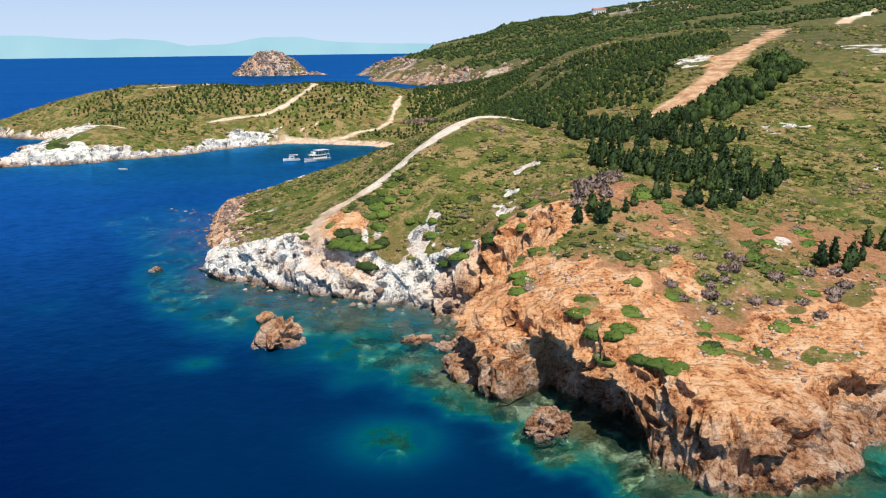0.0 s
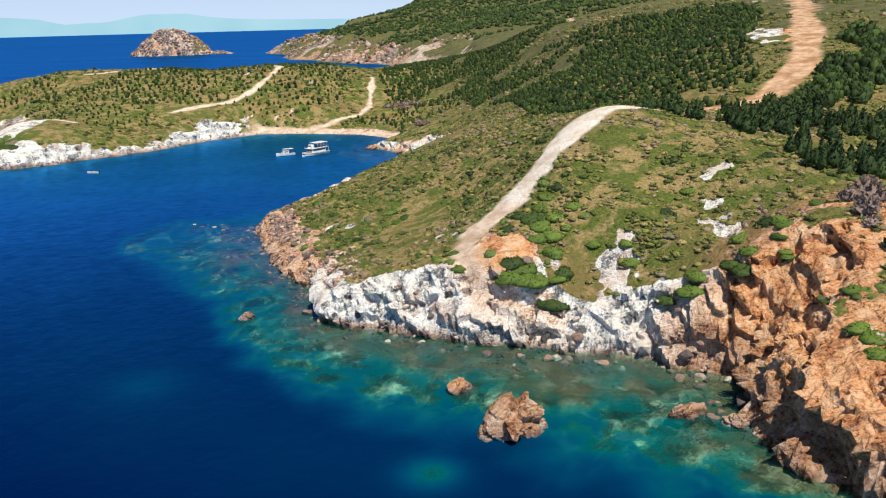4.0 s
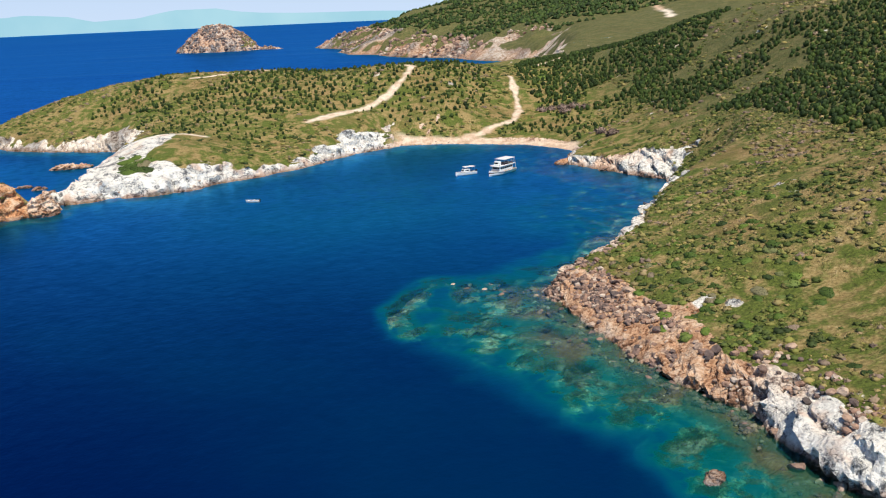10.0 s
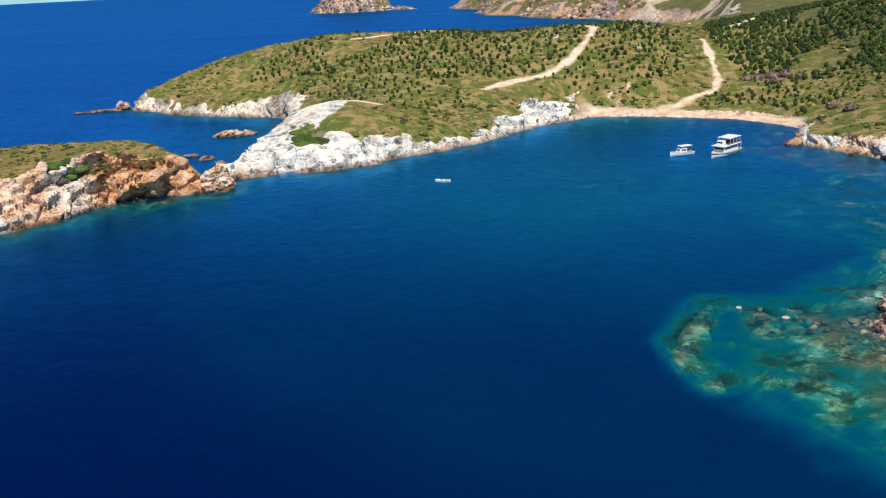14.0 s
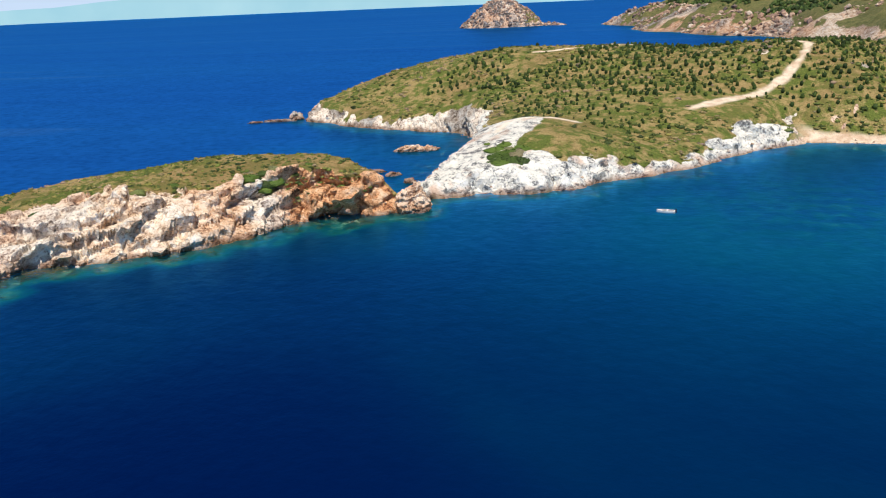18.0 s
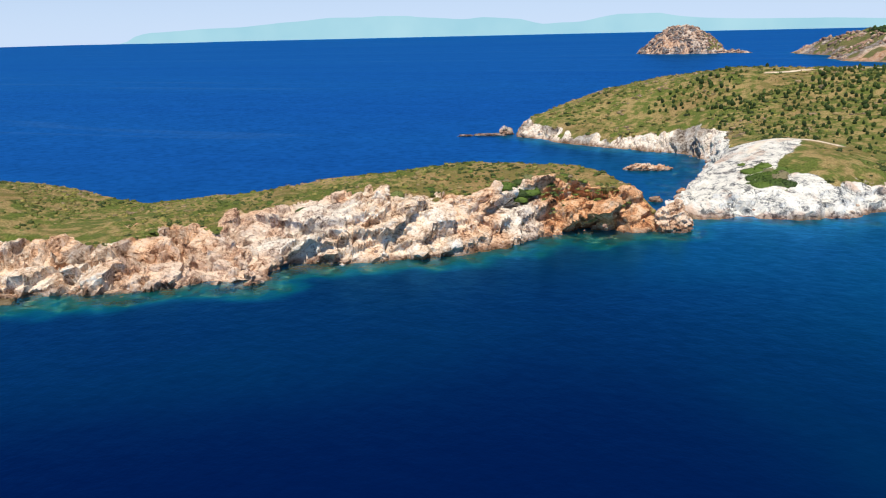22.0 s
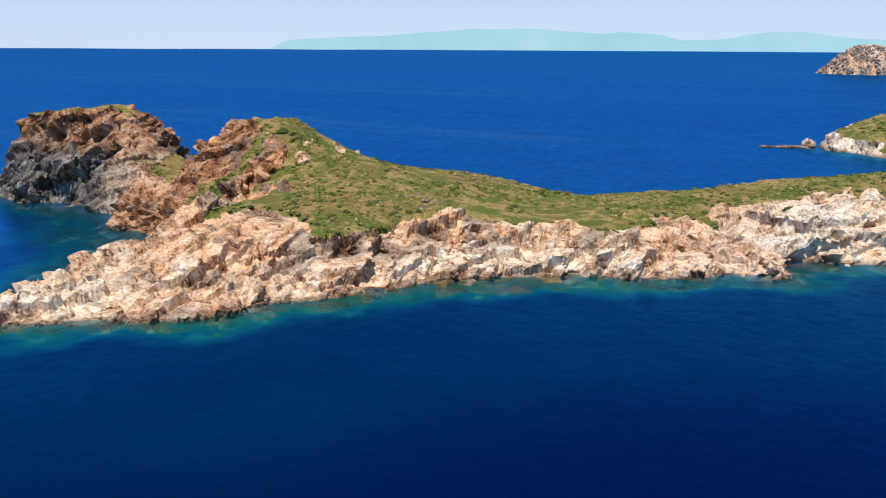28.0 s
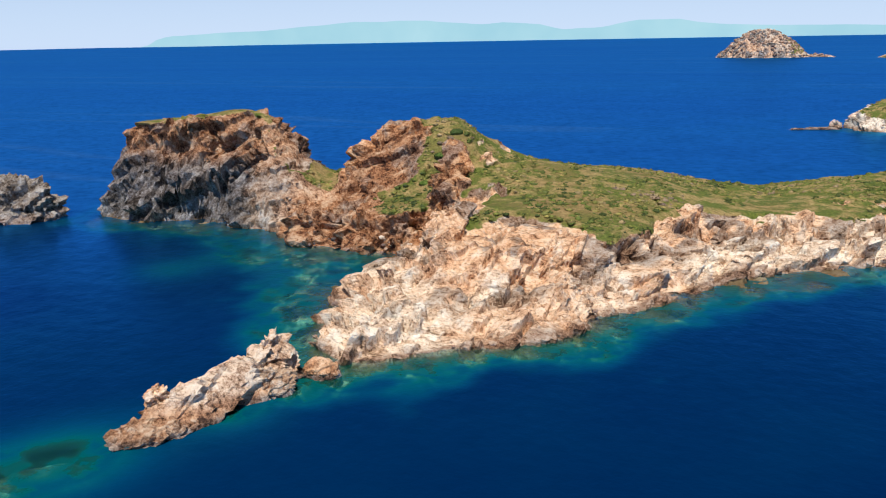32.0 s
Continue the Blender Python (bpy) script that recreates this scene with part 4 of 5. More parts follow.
    u, v = (x - gx[i]) / (gx[i + 1] - gx[i]), (y - gy[j]) / (gy[j + 1] - gy[j])
    g = LAND[grid]
    return (g[j, i] * (1 - u) + g[j, i + 1] * u) * (1 - v) + (g[j + 1, i] * (1 - u) + g[j + 1, i + 1] * u) * v


def raw_mesh(name, verts, tris, mat, tone=None, flat=False):
    verts, tris = np.asarray(verts, np.float32), np.asarray(tris, np.int32)
    me = bpy.data.meshes.new(name)
    me.vertices.add(len(verts))
    me.vertices.foreach_set("co", verts.reshape(-1))
    me.loops.add(tris.size)
    me.loops.foreach_set("vertex_index", tris.reshape(-1))
    me.polygons.add(len(tris))
    me.polygons.foreach_set("loop_start", np.arange(0, tris.size, 3, dtype=np.int32))
    me.update(calc_edges=True)
    if tone is not None:
        a = me.attributes.new("tone", "FLOAT", "POINT")
        a.data.foreach_set("value", np.asarray(tone, np.float32))
    me.materials.append(mat)
    me.polygons.foreach_set("use_smooth", np.full(len(tris), not flat))
    return me


def part(name, bm, mat, parent=None, label=""):
    """Links a bmesh as one mesh object, under a thing or a part."""
    me = bpy.data.meshes.new(name)
    bm.to_mesh(me)
    bm.free()
    me.materials.append(mat)
    ob = new(name, me)
    if parent is not None:
        ob.parent = parent
    if label:
        ob["label"] = label
    return ob


def ico(level):
    bm = bmesh.new()
    bmesh.ops.create_icosphere(bm, subdivisions=level, radius=1)
    bm.verts.ensure_lookup_table()
    v = np.array([x.co[:] for x in bm.verts])
    f = np.array([[w.index for w in p.verts] for p in bm.faces])
    bm.free()
    return v, f


ICO1, ICO2, ICO4 = ico(1), ico(2), ico(5)
rng = np.random.default_rng(7)


def leafy(core, n, size, lift=0.0, seed=0):
    """A lumpy core shape, set over with small leaf sprays: points and triangles."""
    r = np.random.default_rng(seed)
    v, f = core
    v = v.copy()
    a, t = r.integers(0, len(f), n), r.random((n, 2))
    t = np.where(t.sum(1, keepdims=True) > 1, 1 - t, t)
    p0, p1, p2 = v[f[a, 0]], v[f[a, 1]], v[f[a, 2]]
    c = p0 + t[:, :1] * (p1 - p0) + t[:, 1:] * (p2 - p0)
    nrm = np.cross(p1 - p0, p2 - p0)
    nrm /= np.linalg.norm(nrm, axis=1, keepdims=True) + 1e-9
    s1 = r.normal(size=(n, 3))
    s1 /= np.linalg.norm(s1, axis=1, keepdims=True)
    out = nrm + 0.8 * r.normal(size=(n, 3)) + np.array([0, 0, lift])
    out /= np.linalg.norm(out, axis=1, keepdims=True)
    k = size * (0.6 + 0.8 * r.random((n, 1)))
    tri = np.stack([c - s1 * k * 0.55, c + s1 * k * 0.55, c + out * k * 1.3], 1).reshape(-1, 3)
    return np.concatenate([v, tri]), np.concatenate([f, len(v) + np.arange(3 * n).reshape(-1, 3)])


def bush_core(seed, flat=0.6, lump=0.3):
    r = np.random.default_rng(seed)
    v, f = ICO1
    v = v * (1 + lump * r.normal(size=(len(v), 1))) * np.array([1, 1, flat])
    v[:, 2] = np.maximum(v[:, 2], -0.12)
    return v * 0.88, f


def cone_core(seed, r0=0.42):
    r = np.random.default_rng(seed)
    vs, fs = [], []
    levels = [(0.12, r0), (0.35, r0 * 0.95), (0.62, r0 * 0.6), (0.85, r0 * 0.28)]
    for z, w in levels:
        for k in range(6):
            a = k * math.pi / 3 + z * 2
            q = w * (0.8 + 0.4 * r.random())
            vs.append((q * math.cos(a), q * math.sin(a), z + 0.06 * r.normal()))
    vs += [(0, 0, 1.0), (0, 0, 0.08)]
    for lv in range(3):
        for k in range(6):
            a, b = lv * 6 + k, lv * 6 + (k + 1) % 6
            fs += [(a, b, b + 6), (a, b + 6, a + 6)]
    for k in range(6):
        fs += [(18 + k, 18 + (k + 1) % 6, 24), ((k + 1) % 6, k, 25)]
    return np.array(vs), np.array(fs)


def scatter(protos, xs, ys, zs, sizes, tones):
    """Many copies of the prototypes in one array of points and triangles."""
    V, F, T, base = [], [], [], 0
    which = rng.integers(0, len(protos), len(xs))
    spin = rng.random(len(xs)) * 6.283
    for p, (v, f) in enumerate(protos):
        m = np.where(which == p)[0]
        if not len(m):
            continue
        c, s = np.cos(spin[m]), np.sin(spin[m])
        sx, sz = sizes[m, 0], sizes[m, 1]
        q = np.empty((len(m), len(v), 3))
        q[:, :, 0] = xs[m, None] + sx[:, None] * (c[:, None] * v[None, :, 0] - s[:, None] * v[None, :, 1])
        q[:, :, 1] = ys[m, None] + sx[:, None] * (s[:, None] * v[None, :, 0] + c[:, None] * v[None, :, 1])
        q[:, :, 2] = zs[m, None] + sz[:, None] * v[None, :, 2]
        V.append(q.reshape(-1, 3))
        F.append((f[None] + (base + np.arange(len(m)) * len(v))[:, None, None]).reshape(-1, 3))
        T.append(np.repeat(tones[m], len(v)))
        base += len(m) * len(v)
    return np.concatenate(V), np.concatenate(F), np.concatenate(T)


# ---- materials of things ----
def leaf_material(name, stops, by_object=False):
    m, nt, ns, ls, bs = material(name)
    geo = ns.new("ShaderNodeNewGeometry")
    if by_object:
        fac = ns.new("ShaderNodeObjectInfo").outputs["Random"]
    else:
        fac = attr(ns, "tone")
    col = ramp(ns, ls, fac, stops)
    var = ramp(ns, ls, geo.outputs["Random Per Island"], [(0.0, (0.45, 0.5, 0.4)), (0.5, (1, 1, 1)), (1.0, (1.5, 1.45, 1.2))])
    col = mix(ns, ls, 0.8, col, var, "MULTIPLY")
    ls.new(col, bs.inputs["Base Color"])
    bs.inputs["Roughness"].default_value = 0.7
    bs.inputs["Specular IOR Level"].default_value = 0.25
    return m


SCRUB = leaf_material("scrub_leaves", [(0.0, (0.04, 0.06, 0.018)), (0.3, (0.10, 0.13, 0.03)), (0.5, (0.18, 0.18, 0.05)), (0.7, (0.28, 0.225, 0.09)), (0.88, (0.27, 0.20, 0.14)), (1.0, (0.22, 0.16, 0.13))])
BUSH = leaf_material("bush_leaves", [(0.0, (0.025, 0.043, 0.013)), (0.35, (0.056, 0.095, 0.018)), (0.75, (0.10, 0.15, 0.028)), (0.9, (0.12, 0.135, 0.06)), (0.99, (0.20, 0.15, 0.13))], True)
PINE = leaf_material("pine_needles", [(0.0, (0.018, 0.036, 0.009)), (0.6, (0.038, 0.070, 0.014)), (1.0, (0.065, 0.10, 0.022))])
PINE_OB = leaf_material("pine_foliage", [(0.0, (0.018, 0.038, 0.013)), (0.6, (0.038, 0.07, 0.02)), (1.0, (0.065, 0.10, 0.028))], True)


def stone_material(name, by_object):
    m, nt, ns, ls, bs = material(name)
    pos = ns.new("ShaderNodeNewGeometry").outputs["Position"]
    fac = ns.new("ShaderNodeObjectInfo").outputs["Random"] if by_object else attr(ns, "tone")
    col = ramp(ns, ls, fac, [(0.0, (0.09, 0.07, 0.065)), (0.35, (0.19, 0.13, 0.11)), (0.6, (0.34, 0.21, 0.15)), (0.85, (0.48, 0.34, 0.25)), (1.0, (0.56, 0.46, 0.38))])
    n = noise_tex(ns, ls, 1.6, 6, 0.65, pos)
    col = mix(ns, ls, 0.8, col, ramp(ns, ls, n, [(0.3, (0.35, 0.32, 0.3)), (0.5, (1, 1, 1)), (0.75, (1.35, 1.3, 1.25))]), "MULTIPLY")
    ls.new(col, bs.inputs["Base Color"])
    bs.inputs["Roughness"].default_value = 0.88
    bump(ns, ls, bs, n, 0.35, 0.8)
    return m


STONE, RUBBLE = stone_material("boulder_stone", True), stone_material("rubble_stone", False)


def plain(name, col, rough=0.5, metal=0.0):
    m, nt, ns, ls, bs = material(name)
    pos = ns.new("ShaderNodeNewGeometry").outputs["Position"]
    n = noise_tex(ns, ls, 3.0, 4, 0.6, pos)
    ls.new(mix(ns, ls, 0.35, col, ramp(ns, ls, n, [(0.3, (0.75, 0.74, 0.72)), (0.6, (1, 1, 1))]), "MULTIPLY"), bs.inputs["Base Color"])
    bs.inputs["Roughness"].default_value, bs.inputs["Metallic"].default_value = rough, metal
    return m


# ---- sea rocks and the far island ----
def crag(name, label, x, y, size, turn, amp, seed, colour, flat=True, cat="rock", rise=0.0):
    """A rock standing in the sea: size is length, width and height above the water."""
    v, f = ICO4
    v = v * np.array([size[0] / 2, size[1] / 2, size[2]])
    v[:, 2] *= 1 + rise * v[:, 0] / (size[0] / 2)
    n = v / np.array([size[0], size[1], 2 * size[2]]) ** 2
    n = n / (np.linalg.norm(n, axis=1, keepdims=True) + 1e-9)
    one = np.ones(len(v))
    k = 1.6 / max(amp, 0.25)
    q = v * k + np.array([seed * 31.7, seed * 17.3, 0])
    d = rock_shift(q[:, 0], q[:, 1], q[:, 2], one, one > 0, 0.1 * one)
    v = v + n * np.clip(amp * (0.75 * d + 0.5 * vnoise3(q[:, 0] / 9, q[:, 1] / 9, q[:, 2] / 9, seed)), -2.2 * amp, 1.4 * amp)[:, None]
    a = radians(turn)
    w = np.stack([x + v[:, 0] * math.cos(a) - v[:, 1] * math.sin(a), y + v[:, 0] * math.sin(a) + v[:, 1] * math.cos(a), np.maximum(v[:, 2], -1.5)], 1)
    me = raw_mesh(name, w, f, GROUND, None, flat)
    low = np.clip(1 - (w[:, 2] - 0.2) / 0.7, 0, 1) * 0.8
    for key in ("pale", "red", "dark", "veg", "soil", "track", "bed", "dull", "rust"):
        val = np.full(len(w), colour.get(key, 0.0))
        if key == "dark":
            val = np.maximum(val, low)
        if key == "rust":
            val = np.maximum(val, np.clip(1.6 - 0.8 * w[:, 2], 0, 0.7))
        at = me.attributes.new(key, "FLOAT", "POINT")
        at.data.foreach_set("value", val.astype(np.float32))
    return tagged(new(name, me), label, cat)


def island_height(X, Y):
    r = np.hypot((X + 312) / 62, (Y - 1418) / 52) + 0.10 * fbm(X, Y, 30, 4, 12)
    z = 37 * (1 - np.clip(r, 0, 1.3) ** 1.9) * (1 + 0.10 * ridged(X, Y, 25, 3, 13)) + 4.2 * ridged(X, Y, 11, 4, 14)
    z = np.minimum(z, 36 + 5 * fbm(X, Y, 14, 3, 15))
    spit = 3.0 - seg_dist(X, Y, [(-262, 1412), (-222, 1402)]) * 0.35 + 0.8 * fbm(X, Y, 8, 3, 16)
    z = np.maximum(z, spit)
    return z


def far_island():
    gx, gy = np.linspace(-390, -205, 190), np.linspace(1350, 1490, 120)
    X, Y = np.meshgrid(gx, gy)
    z = island_height(X, Y)
    one = np.ones(X.shape)
    green = smooth(-290, -262, X + 8 * fbm(X, Y, 20, 3, 17)) * smooth(3, 7, z)
    at = {"pale": 0.65 * one, "red": 0.6 * smooth(-0.25, 0.25, fbm(X, Y, 16, 3, 18)), "dark": 0.25 + 0.7 * smooth(-0.12, 0.08, fbm(X, Y, 6, 4, 19)), "veg": green, "soil": 0 * one, "track": 0 * one, "bed": 0 * one, "dull": 0.5 * one, "rust": 0.3 * one, "rough": one - green}
    zc = np.maximum.reduce([z[:-1, :-1], z[1:, :-1], z[:-1, 1:], z[1:, 1:]])
    me = grid_mesh("far_island", np.stack([X, Y, z], -1).reshape(-1, 3), zc > -6, len(gx), len(gy), GROUND, at)
    tagged(new("far_island", me), "small bare rocky island far out in the sea", "island")


def far_mountains():
    """The range beyond the sea, a distant backdrop with its haze painted as a glow."""
    peaks = [(43.7, 0), (42.9, 12), (42, 18), (39.4, 21), (36.4, 24), (33.4, 30), (30.4, 37), (25.4, 37), (23.4, 32), (21.4, 30), (20.4, 32), (18, 28), (16.3, 18), (13.7, 22), (11.7, 33), (9, 32), (6.4, 22), (4, 19), (-0.5, 17), (-6, 12), (-14, 6), (-20, 0)]
    m, nt, ns, ls, bs = material("mountain_haze_glow")
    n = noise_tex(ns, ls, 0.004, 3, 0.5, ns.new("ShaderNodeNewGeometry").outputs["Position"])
    # pale haze colour put in as emission, unlit by the sun
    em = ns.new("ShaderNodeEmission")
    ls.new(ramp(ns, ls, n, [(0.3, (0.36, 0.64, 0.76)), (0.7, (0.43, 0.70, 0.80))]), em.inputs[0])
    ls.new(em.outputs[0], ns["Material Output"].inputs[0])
    vs, fs = [], []
    for i in range(133):
        b = 46 - 0.5 * i
        h = np.interp(-b, [-p[0] for p in peaks], [p[1] for p in peaks]) * 3.0
        h += 4 * float(vnoise(np.array([b / 1.3]), np.array([0.5]), 3)[0]) * min(1, h / 30)
        a = radians(b)
        x, y = -150 - 4650 * math.sin(a), 200 + 4650 * math.cos(a)
        vs += [(x, y, 0.0), (x, y, 15 + max(h, 0.2))]
    for i in range(132):
        a = 2 * i
        fs += [(a, a + 2, a + 3), (a, a + 3, a + 1)]
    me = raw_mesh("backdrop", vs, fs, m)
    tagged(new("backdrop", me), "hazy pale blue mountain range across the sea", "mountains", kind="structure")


def far_rocks(name, label, n, box, low, high, size):
    """Blocks of stone strewn over a distant shore."""
    x, y = random_in(n, *box)
    if name == "island_rocks":
        z = island_height(x, y)
        ok = z > 0.5
    else:
        z, sd = heights(x, y)[:2]
        ok = (sd > low) & (sd < high) & (z > 0.3) & (fbm(x, y, 40, 3, 69) > -0.15)
    x, y, z = x[ok], y[ok], z[ok]
    r = size * (0.35 + 1.1 * rng.random(len(x)) ** 2.5)
    small = [(ICO1[0] * (1 + 0.2 * np.random.default_rng(20 + k).normal(size=(12, 1))) * np.array([1, 0.8, 0.75]), ICO1[1]) for k in range(5)]
    tone = np.clip(0.6 + 0.25 * rng.normal(size=len(x)), 0, 1)
    v, f, t = scatter(small, x, y, z, np.stack([r, r], 1), tone)
    tagged(new(name, raw_mesh(name, v, f, RUBBLE, t, True)), label, "rocks", kind="stuff")


def far_house(x, y, turn):
    """A low white house with a red tiled roof on the distant ridge."""
    root = new("house")
    z = float(heights(np.array([x]), np.array([y]))[0][0])
    part("wall", box_bm(-9, 9, -4, 4, -3, 5, 0.1), WHITE, root)
    bm = box_bm(-9.6, 9.6, -4.6, 4.6, 5, 7.5, 0.05)
    for v in bm.verts:
        if v.co.z > 6.5:
            v.co.y *= 0.05
    part("roof", bm, ROOF, root, "red tiled pitched roof")
    for k in range(5):
        part("window", box_bm(-7.5 + 3.4 * k, -6 + 3.4 * k, -4.06, -3.96, 1.2, 3.2, 0.02), GLASS, root, "dark window")
    root.matrix_basis = pose(x, y, z, 0, 0, turn)
    tagged(root, "low white house with red roof on a far ridge", "house")


# ---- plants ----
def free_ground(x, y, zmin=1.5, vmin=0.45):
    ok = (sample("veg", x, y) > vmin) & (sample("track", x, y) < 0.2) & (sample("z", x, y) > zmin)
    return ok


def random_in(n, x0, x1, y0, y1):
    return rng.uniform(x0, x1, n), rng.uniform(y0, y1, n)


SCRUB_PROTOS = [leafy(bush_core(i, 0.6 + 0.15 * (i % 3), 0.2), 20, 0.36, 0.4, i) for i in range(6)]
def round_core(seed):
    r = np.random.default_rng(seed)
    v, f = ICO2
    v = v * (1 + 0.13 * r.normal(size=(len(v), 1)))
    v = v * np.array([0.44, 0.44, 0.5]) * (1 - 0.28 * v[:, 2:3])
    v[:, 2] += 0.48
    return v, f


PINE_PROTOS = [leafy(round_core(i), 60, 0.15, 0.6, 30 + i) for i in range(6)]


def scrub_field(name, label, n, box, r0, r1, tone0, tone1, dens_seed, cut=-0.2, vmin=0.45):
    x, y = random_in(n, *box)
    d = fbm(x, y, 16, 3, dens_seed) + 0.5 * fbm(x, y, 5, 2, dens_seed + 3)
    ok = free_ground(x, y, 1.5, vmin) & (d > cut) & (rng.random(len(x)) > 0.85 * sample("soil", x, y))
    x, y, d = x[ok], y[ok], d[ok]
    r = r0 + (r1 - r0) * rng.random(len(x)) ** 2.2
    h = r * rng.uniform(0.55, 0.95, len(x))
    tone = np.clip(tone0 + (tone1 - tone0) * rng.random(len(x)) + 0.5 * fbm(x, y, 10, 3, 88), 0, 1)
    v, f, t = scatter(SCRUB_PROTOS, x, y, sample("z", x, y) - 0.05, np.stack([r, h], 1), tone)
    tagged(new(name, raw_mesh(name, v, f, SCRUB, t)), label, "scrub", kind="stuff")


GROVE_NEAR = [(20, 164), (30, 168), (46, 172), (57, 170), (58, 148), (50, 134), (36, 118), (28, 119), (24, 124), (22, 143)]
GROVE_BAND = [(10, 176), (24, 178), (40, 190), (56, 200), (70, 222), (84, 232), (86, 218), (70, 198), (58, 185), (44, 170), (24, 160), (12, 166)]
GROVE_HILL = [(12, 192), (30, 196), (50, 214), (60, 240), (80, 275), (94, 302), (98, 328), (64, 340), (42, 352), (20, 390), (4, 375), (2, 330), (8, 280), (2, 230)]
GROVE_PEN = [(-195, 412), (-160, 395), (-120, 372), (-60, 372), (-42, 390), (-36, 430), (-60, 455), (-160, 446)]
GROVE_LOW = [(-175, 400), (-150, 345), (-125, 335), (-95, 362), (-60, 374), (-110, 380)]
GROVE_BEACH = [(-45, 364), (-36, 358), (-20, 340), (6, 350), (10, 385), (-22, 398), (-32, 380)]
GROVE_VALLEY = [(-24, 395), (-10, 372), (20, 372), (60, 420), (60, 520), (-10, 500), (-26, 440)]


def rows_in(pts, step, across, turn, jitter):
    """Planting places in rows inside an outline of the plan."""
    p = np.array(pts, float)
    cx, cy = p.mean(0)
    rad = np.hypot(*(p - p.mean(0)).T).max()
    a = np.arange(-rad, rad, step)
    b = np.arange(-rad, rad, across)
    A, B = [q.reshape(-1) for q in np.meshgrid(a, b)]
    A, B = A + rng.normal(0, jitter, A.shape), B + rng.normal(0, jitter, B.shape)
    c, s = math.cos(radians(turn)), math.sin(radians(turn))
    x, y = cx + c * A - s * B, cy + s * A + c * B
    ok = inside(x, y, pts)
    return x[ok], y[ok]


def pine_tree():
    """One young pine, a trunk and a needle crown, as a prototype for copies."""
    out = []
    for k in range(4):
        root = new("pine_tree")
        bm = bmesh.new()
        bmesh.ops.create_cone(bm, cap_ends=True, segments=6, radius1=0.045, radius2=0.02, depth=0.6, matrix=Matrix.Translation((0, 0, 0.22)))
        part("trunk", bm, BARK, root)
        v, f = leafy(cone_core(60 + k, 0.25 + 0.04 * (k % 3)), 130, 0.11, 0.6, 70 + k)
        crown = new("crown", raw_mesh("crown", v, f, PINE_OB))
        crown.parent = root
        tagged(root, "young dark green pine on dry scrubby ground", "tree", "pine trees on the slope")
        out.append(root)
    return out


def plant_pines():
    protos = pine_tree()
    spots = [rows_in(GROVE_NEAR, 2.1, 2.4, 35, 0.5), rows_in(GROVE_BAND, 2.1, 2.3, 35, 0.5), [np.array(q, float) for q in zip((16, 113), (18, 114.5), (20, 113), (22.5, 114), (24, 116), (19, 112), (46, 106), (48, 107), (50, 106.5), (48.5, 104.5), (52, 108), (55, 113), (57, 112), (59, 114))]]
    x, y = (np.concatenate([q[k] for q in spots]) for k in (0, 1))
    z = sample("z", x, y)
    ok = (sample("track", x, y) < 0.3) & ((fbm(x, y, 9, 2, 61) > -0.22) | (y < 117))
    x, y, z = x[ok], y[ok], z[ok]
    order = np.argsort(y)
    first, rest = order[:290], order[290:]
    for i, k in enumerate(first):
        h = rng.uniform(1.9, 3.3)
        m = pose(float(x[k]), float(y[k]), float(z[k]) - 0.1, 0, 0, float(rng.uniform(0, 360)))
        if i < len(protos):
            t, t.matrix_basis = protos[i], m
            t.scale = (h, h, h)
        else:
            t = copy_thing(protos[i % len(protos)], m)
            t.scale = (h, h, h)
    xs, ys, hs = [x[rest]], [y[rest]], [rng.uniform(2.2, 3.6, len(rest))]
    for poly, step, across, turn, jit, lo, hi, seed, cut in ((GROVE_HILL, 1.6, 2.7, 20, 0.35, 0.9, 2.0, 62, -0.36), (GROVE_PEN, 2.6, 3.3, 20, 0.7, 0.8, 1.8, 63, -0.2), (GROVE_LOW, 3.2, 3.6, 40, 1.0, 0.6, 1.4, 65, -0.05), (GROVE_VALLEY, 2.0, 2.6, 10, 0.7, 1.0, 2.2, 64, -0.3), (GROVE_BEACH, 2.4, 2.6, 0, 0.8, 0.7, 1.6, 66, -0.2)):
        a, b = rows_in(poly, step, across, turn, jit)
        ok = (sample("track", a, b) < 0.3) & (fbm(a, b, 26, 3, seed) > cut) & (sample("z", a, b) > 2)
        xs.append(a[ok])
        ys.append(b[ok])
        hs.append(rng.uniform(lo, hi, ok.sum()))
    x, y, h = np.concatenate(xs), np.concatenate(ys), np.concatenate(hs)
    wide = h * rng.uniform(0.62, 0.95, len(h))
    v, f, t = scatter(PINE_PROTOS, x, y, sample("z", x, y) - 0.1, np.stack([wide, h], 1), rng.random(len(x)))
    tagged(new("pine_plantation", raw_mesh("pine_plantation", v, f, PINE, t)), "rows of young green pines planted over the hillsides", "trees", kind="stuff")


def far_trees():
    """Dots of planted trees on the distant hills."""
    x, y = random_in(17000, -130, 620, 850, 1420)
    z, sd, isl, rock, top = heights(x, y)
    ok = (z > 7) & (rock < 0.6) & (fbm(x, y, 80, 3, 66) > -0.4)
    x, y, z = x[ok], y[ok], z[ok]
    h = rng.uniform(1.8, 3.8, len(x))
    protos = [cone_core(i, 0.55) for i in range(3)]
    v, f, t = scatter(protos, x, y, z - 0.2, np.stack([h * 1.3, h], 1), rng.random(len(x)))
    tagged(new("far_woods", raw_mesh("far_woods", v, f, PINE, t)), "sparse green trees dotted over the far hills", "trees", kind="stuff")


